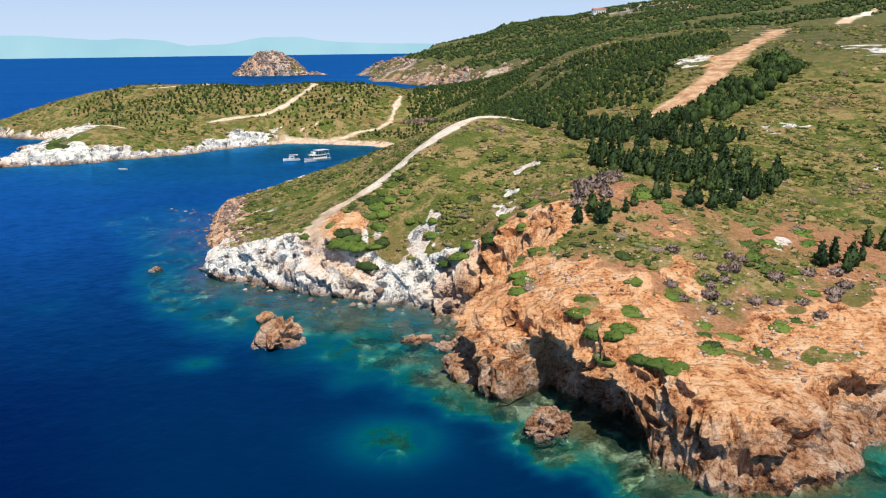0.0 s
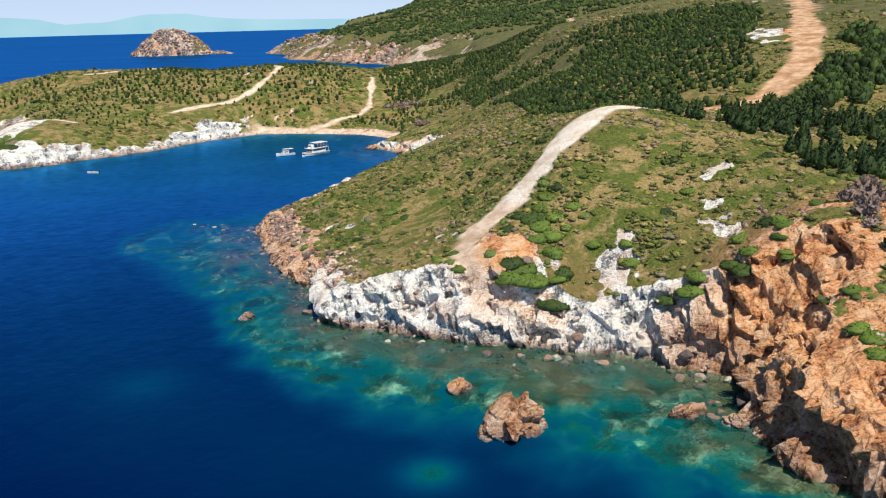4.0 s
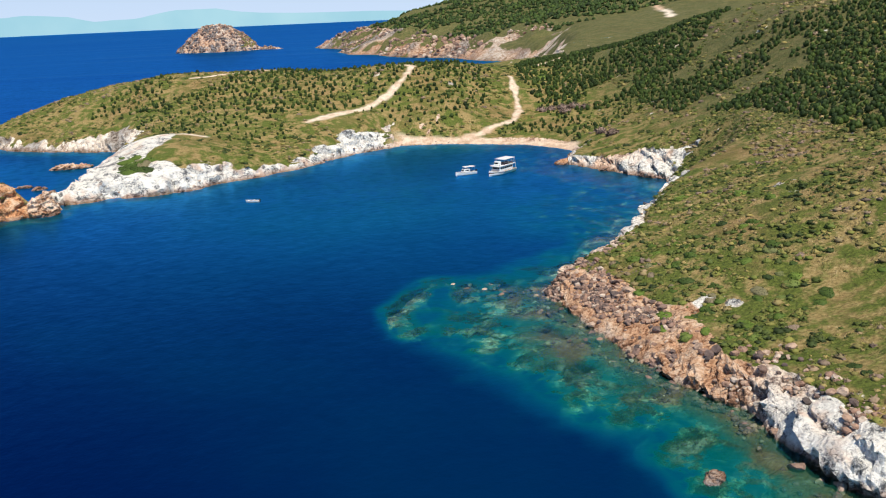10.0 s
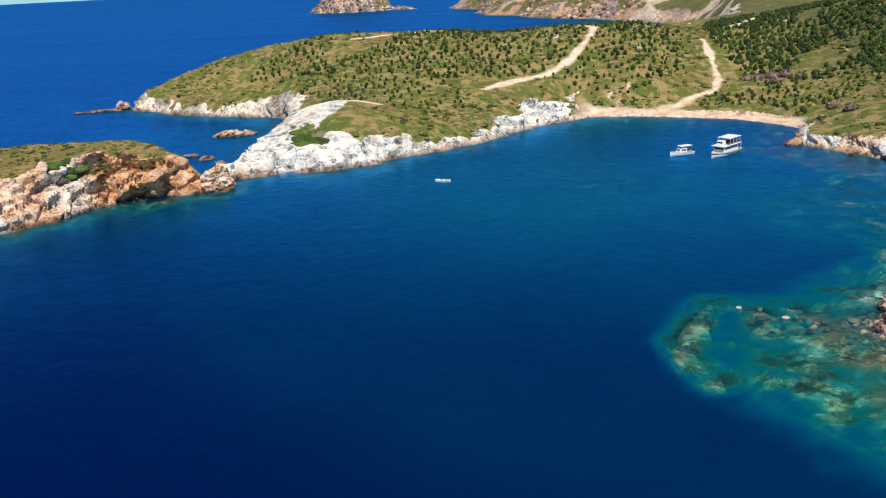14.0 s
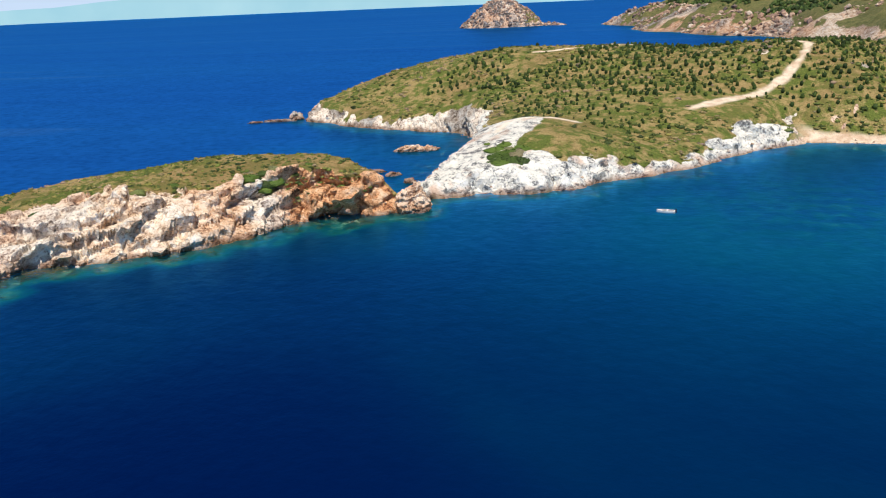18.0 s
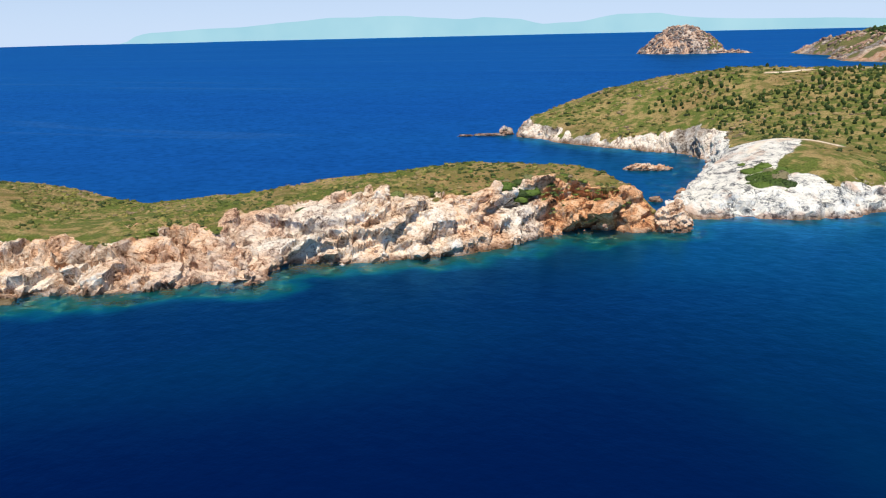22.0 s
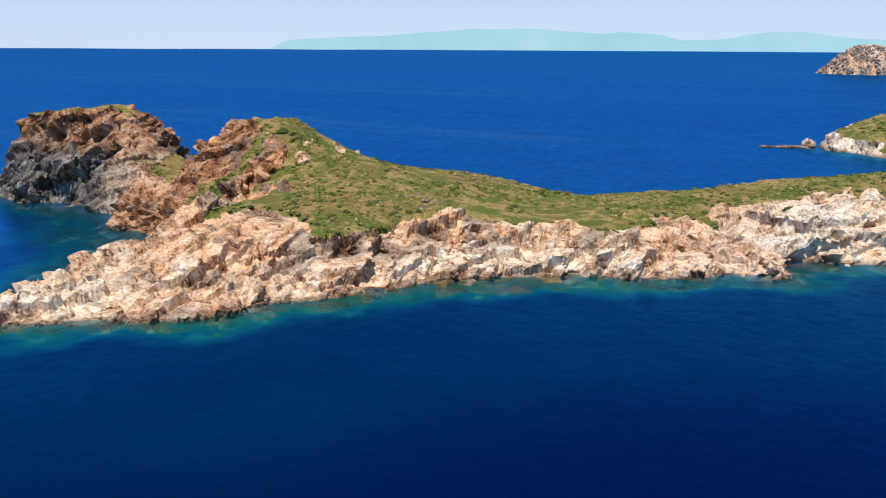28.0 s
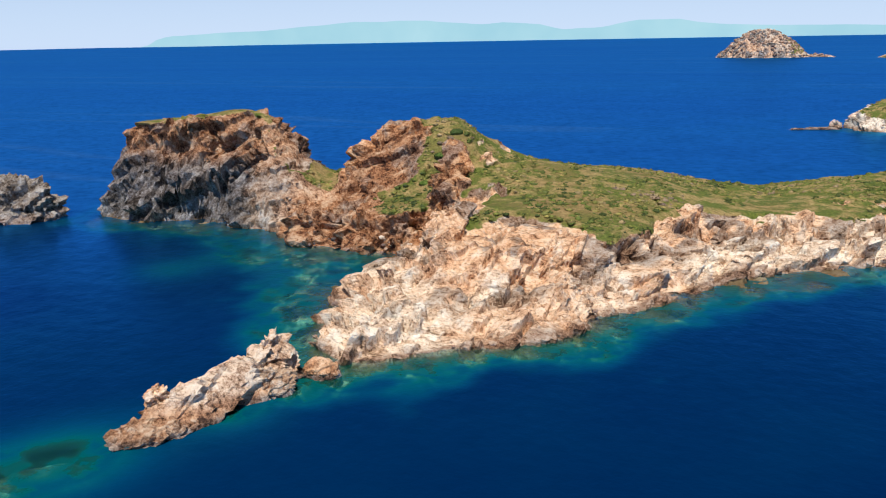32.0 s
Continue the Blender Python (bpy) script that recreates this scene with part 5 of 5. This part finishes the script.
def plant_shrubs():
    """Rounded bushes that stand singly."""
    meshes = []
    for k in range(6):
        r = np.random.default_rng(200 + k)
        v, f = ICO2
        v = v * (1 + 0.13 * r.normal(size=(len(v), 1))) * np.array([1, 1, 0.68])
        v[:, 2] = np.maximum(v[:, 2], -0.15)
        vv, ff = leafy((v * 0.9, f), 420, 0.10, 0.5, 210 + k)
        meshes.append(raw_mesh("shrub", vv, ff, BUSH))
    spots = []
    for n, box, lo, hi, cut in ((230, (6, 66, 84, 130), 0.8, 2.1, 0.0), (60, (-50, -30, 171, 205), 0.7, 1.4, -0.6), (70, (-40, 20, 134, 240), 0.6, 1.8, 0.0), (26, (-30, -8, 132, 150), 0.9, 1.9, -0.6),
                             (40, (-335, -180, 205, 292), 0.5, 1.2, 0.0), (30, (-160, -60, 305, 372), 0.8, 1.8, 0.0)):
        x, y = random_in(n, *box)
        ok = (sample("track", x, y) < 0.2) & (sample("z", x, y) > 2) & (fbm(x, y, 9, 3, 67) > cut) & (sample("sd", x, y) > 4)
        for a, b in zip(x[ok], y[ok]):
            spots.append((a, b, rng.uniform(lo, hi)))
    spots = [(-150, 309, 2.6), (-148, 310.5, 3.0), (-151, 312.5, 2.8), (-148.5, 313.5, 2.6), (-145.5, 309.5, 2.2), (-152, 310, 2.0), (-15, 134, 2.0), (-17, 136.5, 2.2), (-13.5, 137, 1.8), (-26, 145, 1.3), (-15, 143, 2.0), (-12, 146, 1.8)] + spots[:222] + [(-150, 314, 3.0), (-147, 313, 2.4), (-152, 317, 2.6), (-191, 275, 2.2), (-193, 273, 2.0), (-341, 230, 2.2), (-326, 233, 1.5), (15, 89, 1.5), (17.5, 88, 1.7), (16.5, 87, 1.4), (-316, 221, 1.5), (-317, 216, 1.4), (-318, 211, 1.4), (-332, 230, 1.8), (-315, 226, 1.4), (-189, 276, 1.8), (-192, 276.5, 1.6), (-190, 278, 2.0), (-194, 275.5, 1.8), (-192.5, 272.5, 1.6), (-190.5, 274, 1.6), (-149, 316, 2.6), (-146, 315.5, 2.4), (-150.5, 319, 2.2), (-185, 283, 1.6), (-206, 268, 1.5), (-210, 262, 1.6), (-222, 250, 1.4), (-20, 426, 3.4), (-17, 428, 3.0)]
    spots += [(-16.5, 148.7, 1.7), (-15, 147, 1.9), (-14, 145, 2.2), (-13, 143, 2.0), (-20, 137, 2.2), (-19.5, 139, 2.1), (-18, 138, 1.9), (-11.6, 151, 1.8), (-10.2, 152, 1.6), (0.5, 126.6, 2.0), (1.5, 128, 1.8), (-2.2, 127.8, 1.5), (5.5, 123, 2.0), (7, 124.5, 1.8), (4.5, 125.5, 1.6), (10.8, 109.3, 1.6), (12.5, 108, 1.4), (9.5, 112, 1.5), (23, 107, 1.5), (25, 106, 1.4), (21, 109, 1.4), (22.3, 97, 1.5), (24.5, 96, 1.5), (20.5, 98, 1.3), (42, 99.5, 1.5), (20.2, 81.7, 1.6), (18.5, 82.5, 1.4), (21.5, 80.6, 1.5), (-43, 196, 1.2), (-41, 187, 1.3), (-33.5, 181, 1.3), (-38, 175, 1.2)]
    for a, b, r in spots[:296]:
        z = float(sample("z", np.array([a]), np.array([b]))[0])
        ob = new("shrub", meshes[int(rng.integers(0, 6))])
        ob.matrix_basis = pose(float(a), float(b), z - 0.30 * float(r), 0, 0, float(rng.uniform(0, 360)))
        s = float(r)
        low = 0.9 if a > 4 and b < 136 else 1.0
        ob.scale = (s * rng.uniform(0.85, 1.35) / low ** 0.4, s / low ** 0.4, s * rng.uniform(0.65, 0.9) * low)
        tagged(ob, "rounded green evergreen shrub on dry ground", "shrub", "shrubs on the slopes")


def dead_bushes():
    """Leafless grey-brown bushes beside the pines."""
    mat = leaf_material("dry_twigs", [(0.0, (0.20, 0.15, 0.13)), (1.0, (0.30, 0.22, 0.19))], True)
    meshes = []
    for k in range(3):
        v, f = leafy(bush_core(400 + k, 0.8, 0.2), 260, 0.24, 0.7, 410 + k)
        meshes.append(raw_mesh("dry_bush", v, f, mat))
    spots = [(17.5, 120, 1.9), (19.5, 122.5, 2.1), (21, 125.5, 2.2), (18, 124, 1.7), (22.5, 128, 1.9), (20.5, 119, 1.5), (16.5, 117.5, 1.3), (24, 130.5, 1.6), (-21.1, 385.8, 2.2), (-17.3, 384.0, 2.2), (-13.6, 382.2, 2.2), (-10.8, 377.3, 2.2), (-15.5, 337.5, 2.2), (-14.4, 328.9, 2.2), (-24.2, 385.9, 2.2), (-17.5, 378.8, 2.2)]
    x, y = random_in(26, 24, 48, 94, 106)
    spots += [(a, b, rng.uniform(0.7, 1.2)) for a, b in zip(x, y)]
    for a, b, r in spots:
        z = float(sample("z", np.array([a]), np.array([b]))[0])
        ob = new("dry_bush", meshes[int(rng.integers(0, 3))])
        ob.matrix_basis = pose(float(a), float(b), z - 0.05, 0, 0, float(rng.uniform(0, 360)))
        ob.scale = (r, r, r * 0.95)
        tagged(ob, "leafless greyish brown dry bush on orange soil", "bush", "dry bushes")


def boulders():
    """Fallen blocks along the shore."""
    meshes = []
    for k in range(8):
        r = np.random.default_rng(300 + k)
        v, f = ICO2
        v = v * np.array([1, r.uniform(0.65, 0.95), r.uniform(0.5, 0.8)])
        for _ in range(5):
            d = r.normal(size=3)
            d /= np.linalg.norm(d)
            h = v @ d
            v = v - np.clip(h - r.uniform(0.35, 0.6), 0, 9)[:, None] * d
        v = v * (1 + 0.05 * r.normal(size=(len(v), 1)))
        meshes.append(raw_mesh("boulder", v, f, STONE, None, True))
    spots = []
    x, y = random_in(900, -64, -40, 150, 212)
    ok = (np.abs(sample("sd", x, y) - 2.5) < 5.5)
    spots += [(a, b, 0.3 + 0.6 * rng.random() ** 2) for a, b in zip(x[ok], y[ok])][:195]
    x, y = random_in(160, -80, -58, 198, 214)
    spots += [(a, b, rng.uniform(0.4, 0.9)) for a, b in zip(x, y) if abs((b - 207) + 0.25 * (a + 60)) < 3.2][:40]
    x, y = random_in(700, -48, 2, 108, 152)
    ok = (np.abs(sample("sd", x, y) + 1.0) < 2.5)
    spots += [(a, b, rng.uniform(0.3, 1.1)) for a, b in zip(x[ok], y[ok])][:55]
    for a, b, r in spots[:296]:
        z = max(float(sample("z", np.array([a]), np.array([b]))[0]), -0.5)
        ob = new("boulder", meshes[int(rng.integers(0, 8))])
        ob.matrix_basis = pose(float(a), float(b), z + 0.12 * r, rng.uniform(-15, 15), rng.uniform(-15, 15), float(rng.uniform(0, 360)))
        ob.scale = (r, r, r)
        tagged(ob, "reddish brown broken boulder on the rocky shore", "boulder", "boulders on the shore")
    # smaller stones, above and under the water's edge
    xs, ys = [], []
    for n, box, lo, hi in ((9000, (-66, 0, 100, 215), -9, 4), (6000, (-66, -38, 150, 214), -3, 6.5), (2500, (-55, -10, 215, 330), -5, 3), (9000, (-318, -165, 150, 285), -3.5, 1.5), (2500, (-398, -310, 190, 250), -3, 3), (2500, (-180, -60, 290, 370), -3, 1.5), (1500, (0, 45, 66, 100), -3, 0.8), (3500, (0, 52, 68, 108), 1.5, 24), (5000, (-64, -44, 160, 210), -1, 7.5), (3000, (-245, -165, 300, 430), -5, 2)):
        x, y = random_in(n, *box)
        d = sample("sd", x, y)
        ok = (d > lo) & (d < hi) & (fbm(x, y, 6, 2, 68) > -0.1) & ((seg_dist(x, y, CAVE) > 10) | (d < 0.8))
        ok &= (hi < 20) | (sample("rough", x, y) < 0.75)
        xs.append(x[ok])
        ys.append(y[ok])
    x, y = np.concatenate(xs), np.concatenate(ys)
    slide = near_spot(x, y, -54, 187, 19) > 0.4
    r = np.where((y < 110) & (x > -1), 0.08 + 0.30 * rng.random(len(x)) ** 3, np.where(slide, 0.16 + 0.5 * rng.random(len(x)) ** 2.5, 0.12 + 0.5 * rng.random(len(x)) ** 3))
    small = [(ICO1[0] * (1 + 0.18 * np.random.default_rng(k).normal(size=(12, 1))) * np.array([1, 0.8, 0.6]), ICO1[1]) for k in range(5)]
    r = np.where(sample("z", x, y) < -0.4, r * 0.7, r)
    tone = np.clip(np.where(sample("z", x, y) < -0.2, 0.3, 1.0) * np.where(x < -325, 0.15, 1) * np.where(x < -150, 0.75, np.where(sample("red", x, y) > 0.5, 0.56, 0.8)) + 0.25 * rng.normal(size=len(x)), 0, 1)
    tone = np.where((y < 110) & (x > -1) & (sample("sd", x, y) > 1), np.clip(tone + 0.28, 0.6, 0.95), tone)
    v, f, t = scatter(small, x, y, sample("z", x, y) + 0.05, np.stack([r, r], 1), tone)
    tagged(new("rubble", raw_mesh("rubble", v, f, RUBBLE, t, True)), "loose stones and rubble along the water's edge", "rubble", kind="stuff")


# ---- boats ----
WHITE = plain("boat_white", (0.80, 0.80, 0.78), 0.35)
GLASS = plain("boat_window", (0.02, 0.025, 0.03), 0.12)
TRIM = plain("boat_trim", (0.10, 0.045, 0.03), 0.5)
STEEL = plain("boat_steel", (0.55, 0.56, 0.58), 0.3, 1.0)
DECK = plain("boat_deck", (0.42, 0.30, 0.20), 0.7)
ROOF = plain("roof_tiles", (0.42, 0.16, 0.10), 0.8)
GREY = plain("boat_grey", (0.35, 0.36, 0.38), 0.6)
BARK = plain("pine_bark", (0.10, 0.06, 0.04), 0.9)


def hull_mesh(length, beam, z0, z1, sheer, inset=0.0):
    """A closed hull, bow towards +x, from below the water to the rail."""
    bm = bmesh.new()
    n, rings = 14, []
    for i in range(n + 1):
        u = i / n
        x = length * (u - 0.5)
        w = beam / 2 * (1 - max(0, (u - 0.45) / 0.55) ** 2.4) * (0.88 + 0.12 * min(1, u * 4)) - inset
        w = max(w, 0.03)
        top = z1 + sheer * max(0, (u - 0.4) / 0.6) ** 2
        rings.append([bm.verts.new(p) for p in ((x, -w, top), (x + 0.03, -w * 0.86, (z0 + top) * 0.45), (x - 0.02 * length * u, -w * 0.35, z0), (x - 0.02 * length * u, w * 0.35, z0), (x + 0.03, w * 0.86, (z0 + top) * 0.45), (x, w, top))])
    for a, b in zip(rings, rings[1:]):
        for k in range(6):
            bm.faces.new((a[k], a[(k + 1) % 6], b[(k + 1) % 6], b[k]))
    bm.faces.new(rings[0])
    bm.faces.new(rings[-1][::-1])
    bmesh.ops.recalc_face_normals(bm, faces=bm.faces)
    return bm


def box_bm(x0, x1, y0, y1, z0, z1, bevel=0.06, rake=0.0):
    bm = bmesh.new()
    bmesh.ops.create_cube(bm, size=1)
    for v in bm.verts:
        v.co = Vector(((x0 + x1) / 2 + v.co.x * (x1 - x0), (y0 + y1) / 2 + v.co.y * (y1 - y0), (z0 + z1) / 2 + v.co.z * (z1 - z0)))
        if rake and v.co.x > (x0 + x1) / 2 and v.co.z > (z0 + z1) / 2:
            v.co.x -= rake
    bmesh.ops.bevel(bm, geom=list(bm.edges), offset=bevel, segments=2, affect="EDGES", profile=0.5)
    return bm


def post_bm(x, y, z0, z1, r=0.035):
    bm = bmesh.new()
    bmesh.ops.create_cone(bm, cap_ends=True, segments=8, radius1=r, radius2=r, depth=z1 - z0, matrix=Matrix.Translation((x, y, (z0 + z1) / 2)))
    return bm


def rail_bm(x0, y0, x1, y1, z, r=0.025):
    bm = bmesh.new()
    d = Vector((x1 - x0, y1 - y0, 0))
    m = Matrix.Translation(((x0 + x1) / 2, (y0 + y1) / 2, z)) @ d.to_track_quat("Z", "Y").to_matrix().to_4x4()
    bmesh.ops.create_cone(bm, cap_ends=True, segments=6, radius1=r, radius2=r, depth=d.length, matrix=m)
    return bm


def tour_boat(x, y, turn):
    root = new("tour_boat")
    part("hull", hull_mesh(11.5, 3.7, -0.6, 1.15, 0.75), WHITE, root)
    part("rubbing_strake", hull_mesh(11.55, 3.78, 0.78, 0.92, 0.55), TRIM, root, "dark brown strake along the hull")
    part("deck", hull_mesh(11.1, 3.4, 1.02, 1.2, 0.6), DECK, root, "brown wooden deck")
    cabin = part("cabin", box_bm(-3.9, 2.6, -1.45, 1.45, 1.15, 2.95, 0.1, 0.5), WHITE, root)
    for side in (-1, 1):
        for k in range(6):
            part("window", box_bm(-3.5 + k * 0.95, -2.75 + k * 0.95, side * 1.46 - 0.03, side * 1.46 + 0.03, 1.95, 2.6, 0.02), GLASS, cabin, "dark cabin window")
    part("windscreen", box_bm(2.32, 2.42, -1.15, 1.15, 2.0, 2.6, 0.02), GLASS, cabin, "dark front windscreen")
    part("upper_deck", box_bm(-5.0, 3.0, -1.75, 1.75, 2.93, 3.08, 0.05), WHITE, root)
    for side in (-1, 1):
        part("rail", rail_bm(-4.9, side * 1.68, 2.9, side * 1.68, 3.95), STEEL, root, "thin steel guard rail")
        part("rail", rail_bm(-4.9, side * 1.68, 2.9, side * 1.68, 3.5), STEEL, root, "thin steel guard rail")
        for k in range(7):
            part("stanchion", post_bm(-4.9 + k * 1.3, side * 1.68, 3.05, 3.96), STEEL, root, "steel stanchion")
        for k in range(4):
            part("post", post_bm(-4.4 + k * 1.5, side * 1.55, 3.05, 4.95, 0.05), WHITE, root)
            part("post", post_bm(-5.0 + k * 0.05, side * 1.6, 1.15, 2.95, 0.05), WHITE, root) if k == 0 else None
    part("sun_roof", box_bm(-4.8, 0.5, -1.75, 1.75, 4.93, 5.08, 0.06), WHITE, root, "white sun roof over the upper deck")
    wheel = part("wheelhouse", box_bm(0.9, 2.4, -0.85, 0.85, 3.05, 4.5, 0.12, 0.35), WHITE, root)
    part("window", box_bm(2.12, 2.24, -0.65, 0.65, 3.75, 4.2, 0.02), GLASS, wheel, "dark wheelhouse window")
    for k in range(4):
        part("bench", box_bm(-4.2 + k * 1.2, -3.7 + k * 1.2, -1.2, 1.2, 3.06, 3.5, 0.05), TRIM, root, "dark bench on the upper deck")
    part("bow_rail", rail_bm(2.8, -1.35, 5.3, -0.25, 2.5), STEEL, root, "steel bow rail")
    part("bow_rail", rail_bm(2.8, 1.35, 5.3, 0.25, 2.5), STEEL, root, "steel bow rail")
    part("mast", post_bm(1.6, 0, 4.5, 6.3, 0.04), STEEL, root, "short steel mast")
    root.matrix_basis = pose(x, y, 0, 0, 0, turn)
    root.scale = (0.95, 0.95, 0.78)
    tagged(root, "white two-deck tour boat with dark windows at anchor", "boat", "boats in the bay")


def motor_boat(x, y, turn):
    root = new("motor_boat")
    part("hull", hull_mesh(6.2, 2.1, -0.35, 0.75, 0.4), WHITE, root)
    part("deck", hull_mesh(5.8, 1.8, 0.6, 0.8, 0.35), GREY, root, "grey deck")
    cab = part("cabin", box_bm(-1.0, 1.2, -0.75, 0.75, 0.75, 1.65, 0.1, 0.45), WHITE, root)
    for side in (-1, 1):
        part("window", box_bm(-0.7, 0.5, side * 0.755 - 0.02, side * 0.755 + 0.02, 1.15, 1.45, 0.01), GLASS, cab, "dark side window")
    part("windscreen", box_bm(0.92, 1.0, -0.55, 0.55, 1.15, 1.48, 0.01), GLASS, cab, "dark windscreen")
    part("canopy", box_bm(-2.5, 0.7, -0.9, 0.9, 2.12, 2.2, 0.03), WHITE, root, "white awning over the cockpit")
    for side in (-1, 1):
        part("post", post_bm(-2.3, side * 0.8, 0.75, 2.14, 0.03), STEEL, root)
        part("post", post_bm(0.4, side * 0.8, 1.5, 2.14, 0.03), STEEL, root)
    part("outboard_motor", box_bm(-3.45, -3.1, -0.2, 0.2, 0.2, 1.15, 0.08), GLASS, root, "black outboard motor")
    root.matrix_basis = pose(x, y, 0, 0, 0, turn)
    tagged(root, "small white cabin motorboat at anchor", "boat", "boats in the bay")


def dinghy(x, y, turn):
    root = new("dinghy")
    part("hull", hull_mesh(3.4, 1.45, -0.2, 0.45, 0.2), WHITE, root)
    part("floor", hull_mesh(3.0, 1.05, 0.40, 0.48, 0.1), GREY, root, "grey floor boards")
    part("thwart", box_bm(-0.4, -0.1, -0.55, 0.55, 0.44, 0.56, 0.02), WHITE, root)
    part("thwart", box_bm(0.7, 0.95, -0.5, 0.5, 0.46, 0.58, 0.02), WHITE, root)
    part("outboard_motor", box_bm(-1.95, -1.68, -0.14, 0.14, 0.1, 0.75, 0.05), GLASS, root, "black outboard motor")
    root.matrix_basis = pose(x, y, 0, 0, 0, turn)
    tagged(root, "little white dinghy on the water", "boat", "boats in the bay")


# ---- build the things ----
far_island()
far_mountains()
crag("sea_rock", "reddish boulder standing in the shallow water", -25, 110, (7.0, 5.2, 3.6), 20, 0.9, 3, {"red": 0.9, "dark": 0.35})
crag("sea_rock", "small reddish rock awash in the shallows", -29, 121, (3.2, 2.4, 1.1), 60, 0.3, 4, {"red": 0.9})
crag("sea_rock", "low brown rock awash near the cliff", -6, 111, (4.5, 2.2, 0.8), 10, 0.3, 5, {"red": 0.6, "dark": 0.3})
crag("sea_rock", "low brown rock awash near the cliff", -2, 108, (3.0, 2.0, 0.7), 150, 0.3, 6, {"red": 0.6, "dark": 0.3})
crag("sea_rock", "dark rock just above the water", -56, 150, (2.4, 1.6, 0.6), 30, 0.2, 7, {"dark": 0.6})
crag("sea_rock", "brown block at the foot of the sea cave", 9, 83, (5, 3.6, 2.2), 40, 0.5, 8, {"red": 0.6, "dark": 0.4})
ridge = tagged(new("rock_ridge"), "long jagged tan rock ridge rising from the sea", "rock")
for nm, lab, px, py, size, turn, amp, seed, colour, rise in (("ridge_back", "long rising slab of cream and tan rock", -306.0, 141.2, (19.5, 5.2, 3.5), 72, 0.8, 9, {"red": 0.25, "pale": 0.3, "dark": 0.05}, 0.45),
                                                              ("pinnacle", "jagged upright tan pinnacle", -304.6, 147.2, (6.5, 4.4, 5.4), 66, 0.8, 10, {"red": 0.3, "pale": 0.2, "dark": 0.1}, 0.1),
                                                              ("knob", "knob of brown rock", -310.0, 136.2, (3.2, 2.6, 3.1), 30, 0.4, 20, {"red": 0.5}, 0.0),
                                                              ("block", "grey brown block under the pinnacle", -302.6, 144.6, (4.6, 3.2, 2.6), 40, 0.4, 22, {"red": 0.3, "dark": 0.35}, 0.0),
                                                              ("foot", "low brown wave-worn foot", -307.6, 134, (10.5, 5.6, 1.1), 66, 0.4, 21, {"red": 0.5, "dark": 0.3}, 0.0)):
    ob = crag(nm, "", px, py, size, turn, amp, seed, colour, True, "", rise)
    ob.parent = ridge
    ob["label"] = lab
crag("sea_rock", "round smooth brown boulder in the shallows", -300.5, 150.5, (4.2, 3.4, 1.9), 10, 0.15, 11, {"red": 0.5})
crag("sea_rock", "dark grey jagged rock beside the high islet head", -404, 202, (19, 14, 8.5), 20, 1.3, 12, {"dark": 0.75, "pale": 0.3})
crag("sea_rock", "tan rock at the tip of the islet", -164.5, 286, (7, 5, 5.0), 40, 0.6, 13, {"pale": 0.2, "red": 0.3})
crag("sea_rock", "low pale reef rock behind the white point", -181, 354, (13, 3.8, 1.6), 15, 0.4, 14, {"pale": 0.1})
crag("sea_rock", "small brown rock in the channel", -172, 312, (3.2, 2, 1.0), 0, 0.3, 15, {"dark": 0.4})
crag("sea_rock", "small brown rock in the channel", -178, 320, (4.0, 1.6, 0.7), 30, 0.3, 16, {"dark": 0.5})
crag("sea_rock", "small brown rock in the channel", -183.5, 324, (5.0, 1.6, 0.6), 10, 0.2, 31, {"dark": 0.4})
crag("sea_rock", "small brown rock in the channel", -168, 323.5, (3.0, 1.8, 0.9), 70, 0.2, 32, {"red": 0.4})
crag("sea_rock", "low dark reef rock off the far point", -248, 416, (12, 2.4, 0.9), 10, 0.3, 33, {"dark": 0.6})
crag("sea_rock", "low dark reef rock off the far point", -256, 413, (6, 1.8, 0.6), 20, 0.2, 34, {"dark": 0.6})
crag("sea_rock", "dark rock off the far point", -243, 421, (5, 3.4, 2.6), 30, 0.6, 17, {"dark": 0.5, "pale": 0.4})
crag("sea_rock", "orange rock at the end of the beach", -33, 314, (5.5, 3.5, 1.5), 10, 0.5, 18, {"red": 0.7})
crag("sea_rock", "low pale rock at the end of the beach", -24, 301, (4.5, 2.4, 1.1), 20, 0.3, 19, {"pale": 0.8})
plant_pines()
plant_shrubs()
dead_bushes()
scrub_field("scrub_near", "low olive and brown scrub on the near slopes", 34000, (-60, 90, 100, 300), 0.22, 0.85, 0.1, 0.85, 80, -0.3)
scrub_field("scrub_islet", "low green and brown scrub on the islet", 25000, (-345, -172, 190, 296), 0.16, 0.75, 0.05, 0.75, 81, -0.25)
scrub_field("scrub_bay", "green scrub on the low hill behind the bay", 14000, (-235, 30, 300, 480), 0.35, 1.2, 0.05, 0.8, 82, -0.25)
scrub_field("scrub_hill", "scattered scrub on the hillside", 9000, (20, 190, 120, 420), 0.4, 1.4, 0.1, 0.85, 83, -0.15)
scrub_field("scrub_fresh", "bright green low scrub beside the pale track", 5200, (-14, 16, 134, 176), 0.3, 0.85, 0.12, 0.42, 84, 0.0)
far_trees()
far_house(194, 1215, 10)
far_rocks("far_coast_rocks", "reddish rocks strewn along the far headland's shore", 9000, (-180, 160, 860, 1420), 0, 50, 2.6)
far_rocks("island_rocks", "grey and rosy rocks over the small far island", 1500, (-375, -225, 1365, 1475), 0, 99, 2.6)
boulders()
tour_boat(-52, 305, 226)
motor_boat(-61.4, 306, 204)
dinghy(-115.7, 286.5, 172)
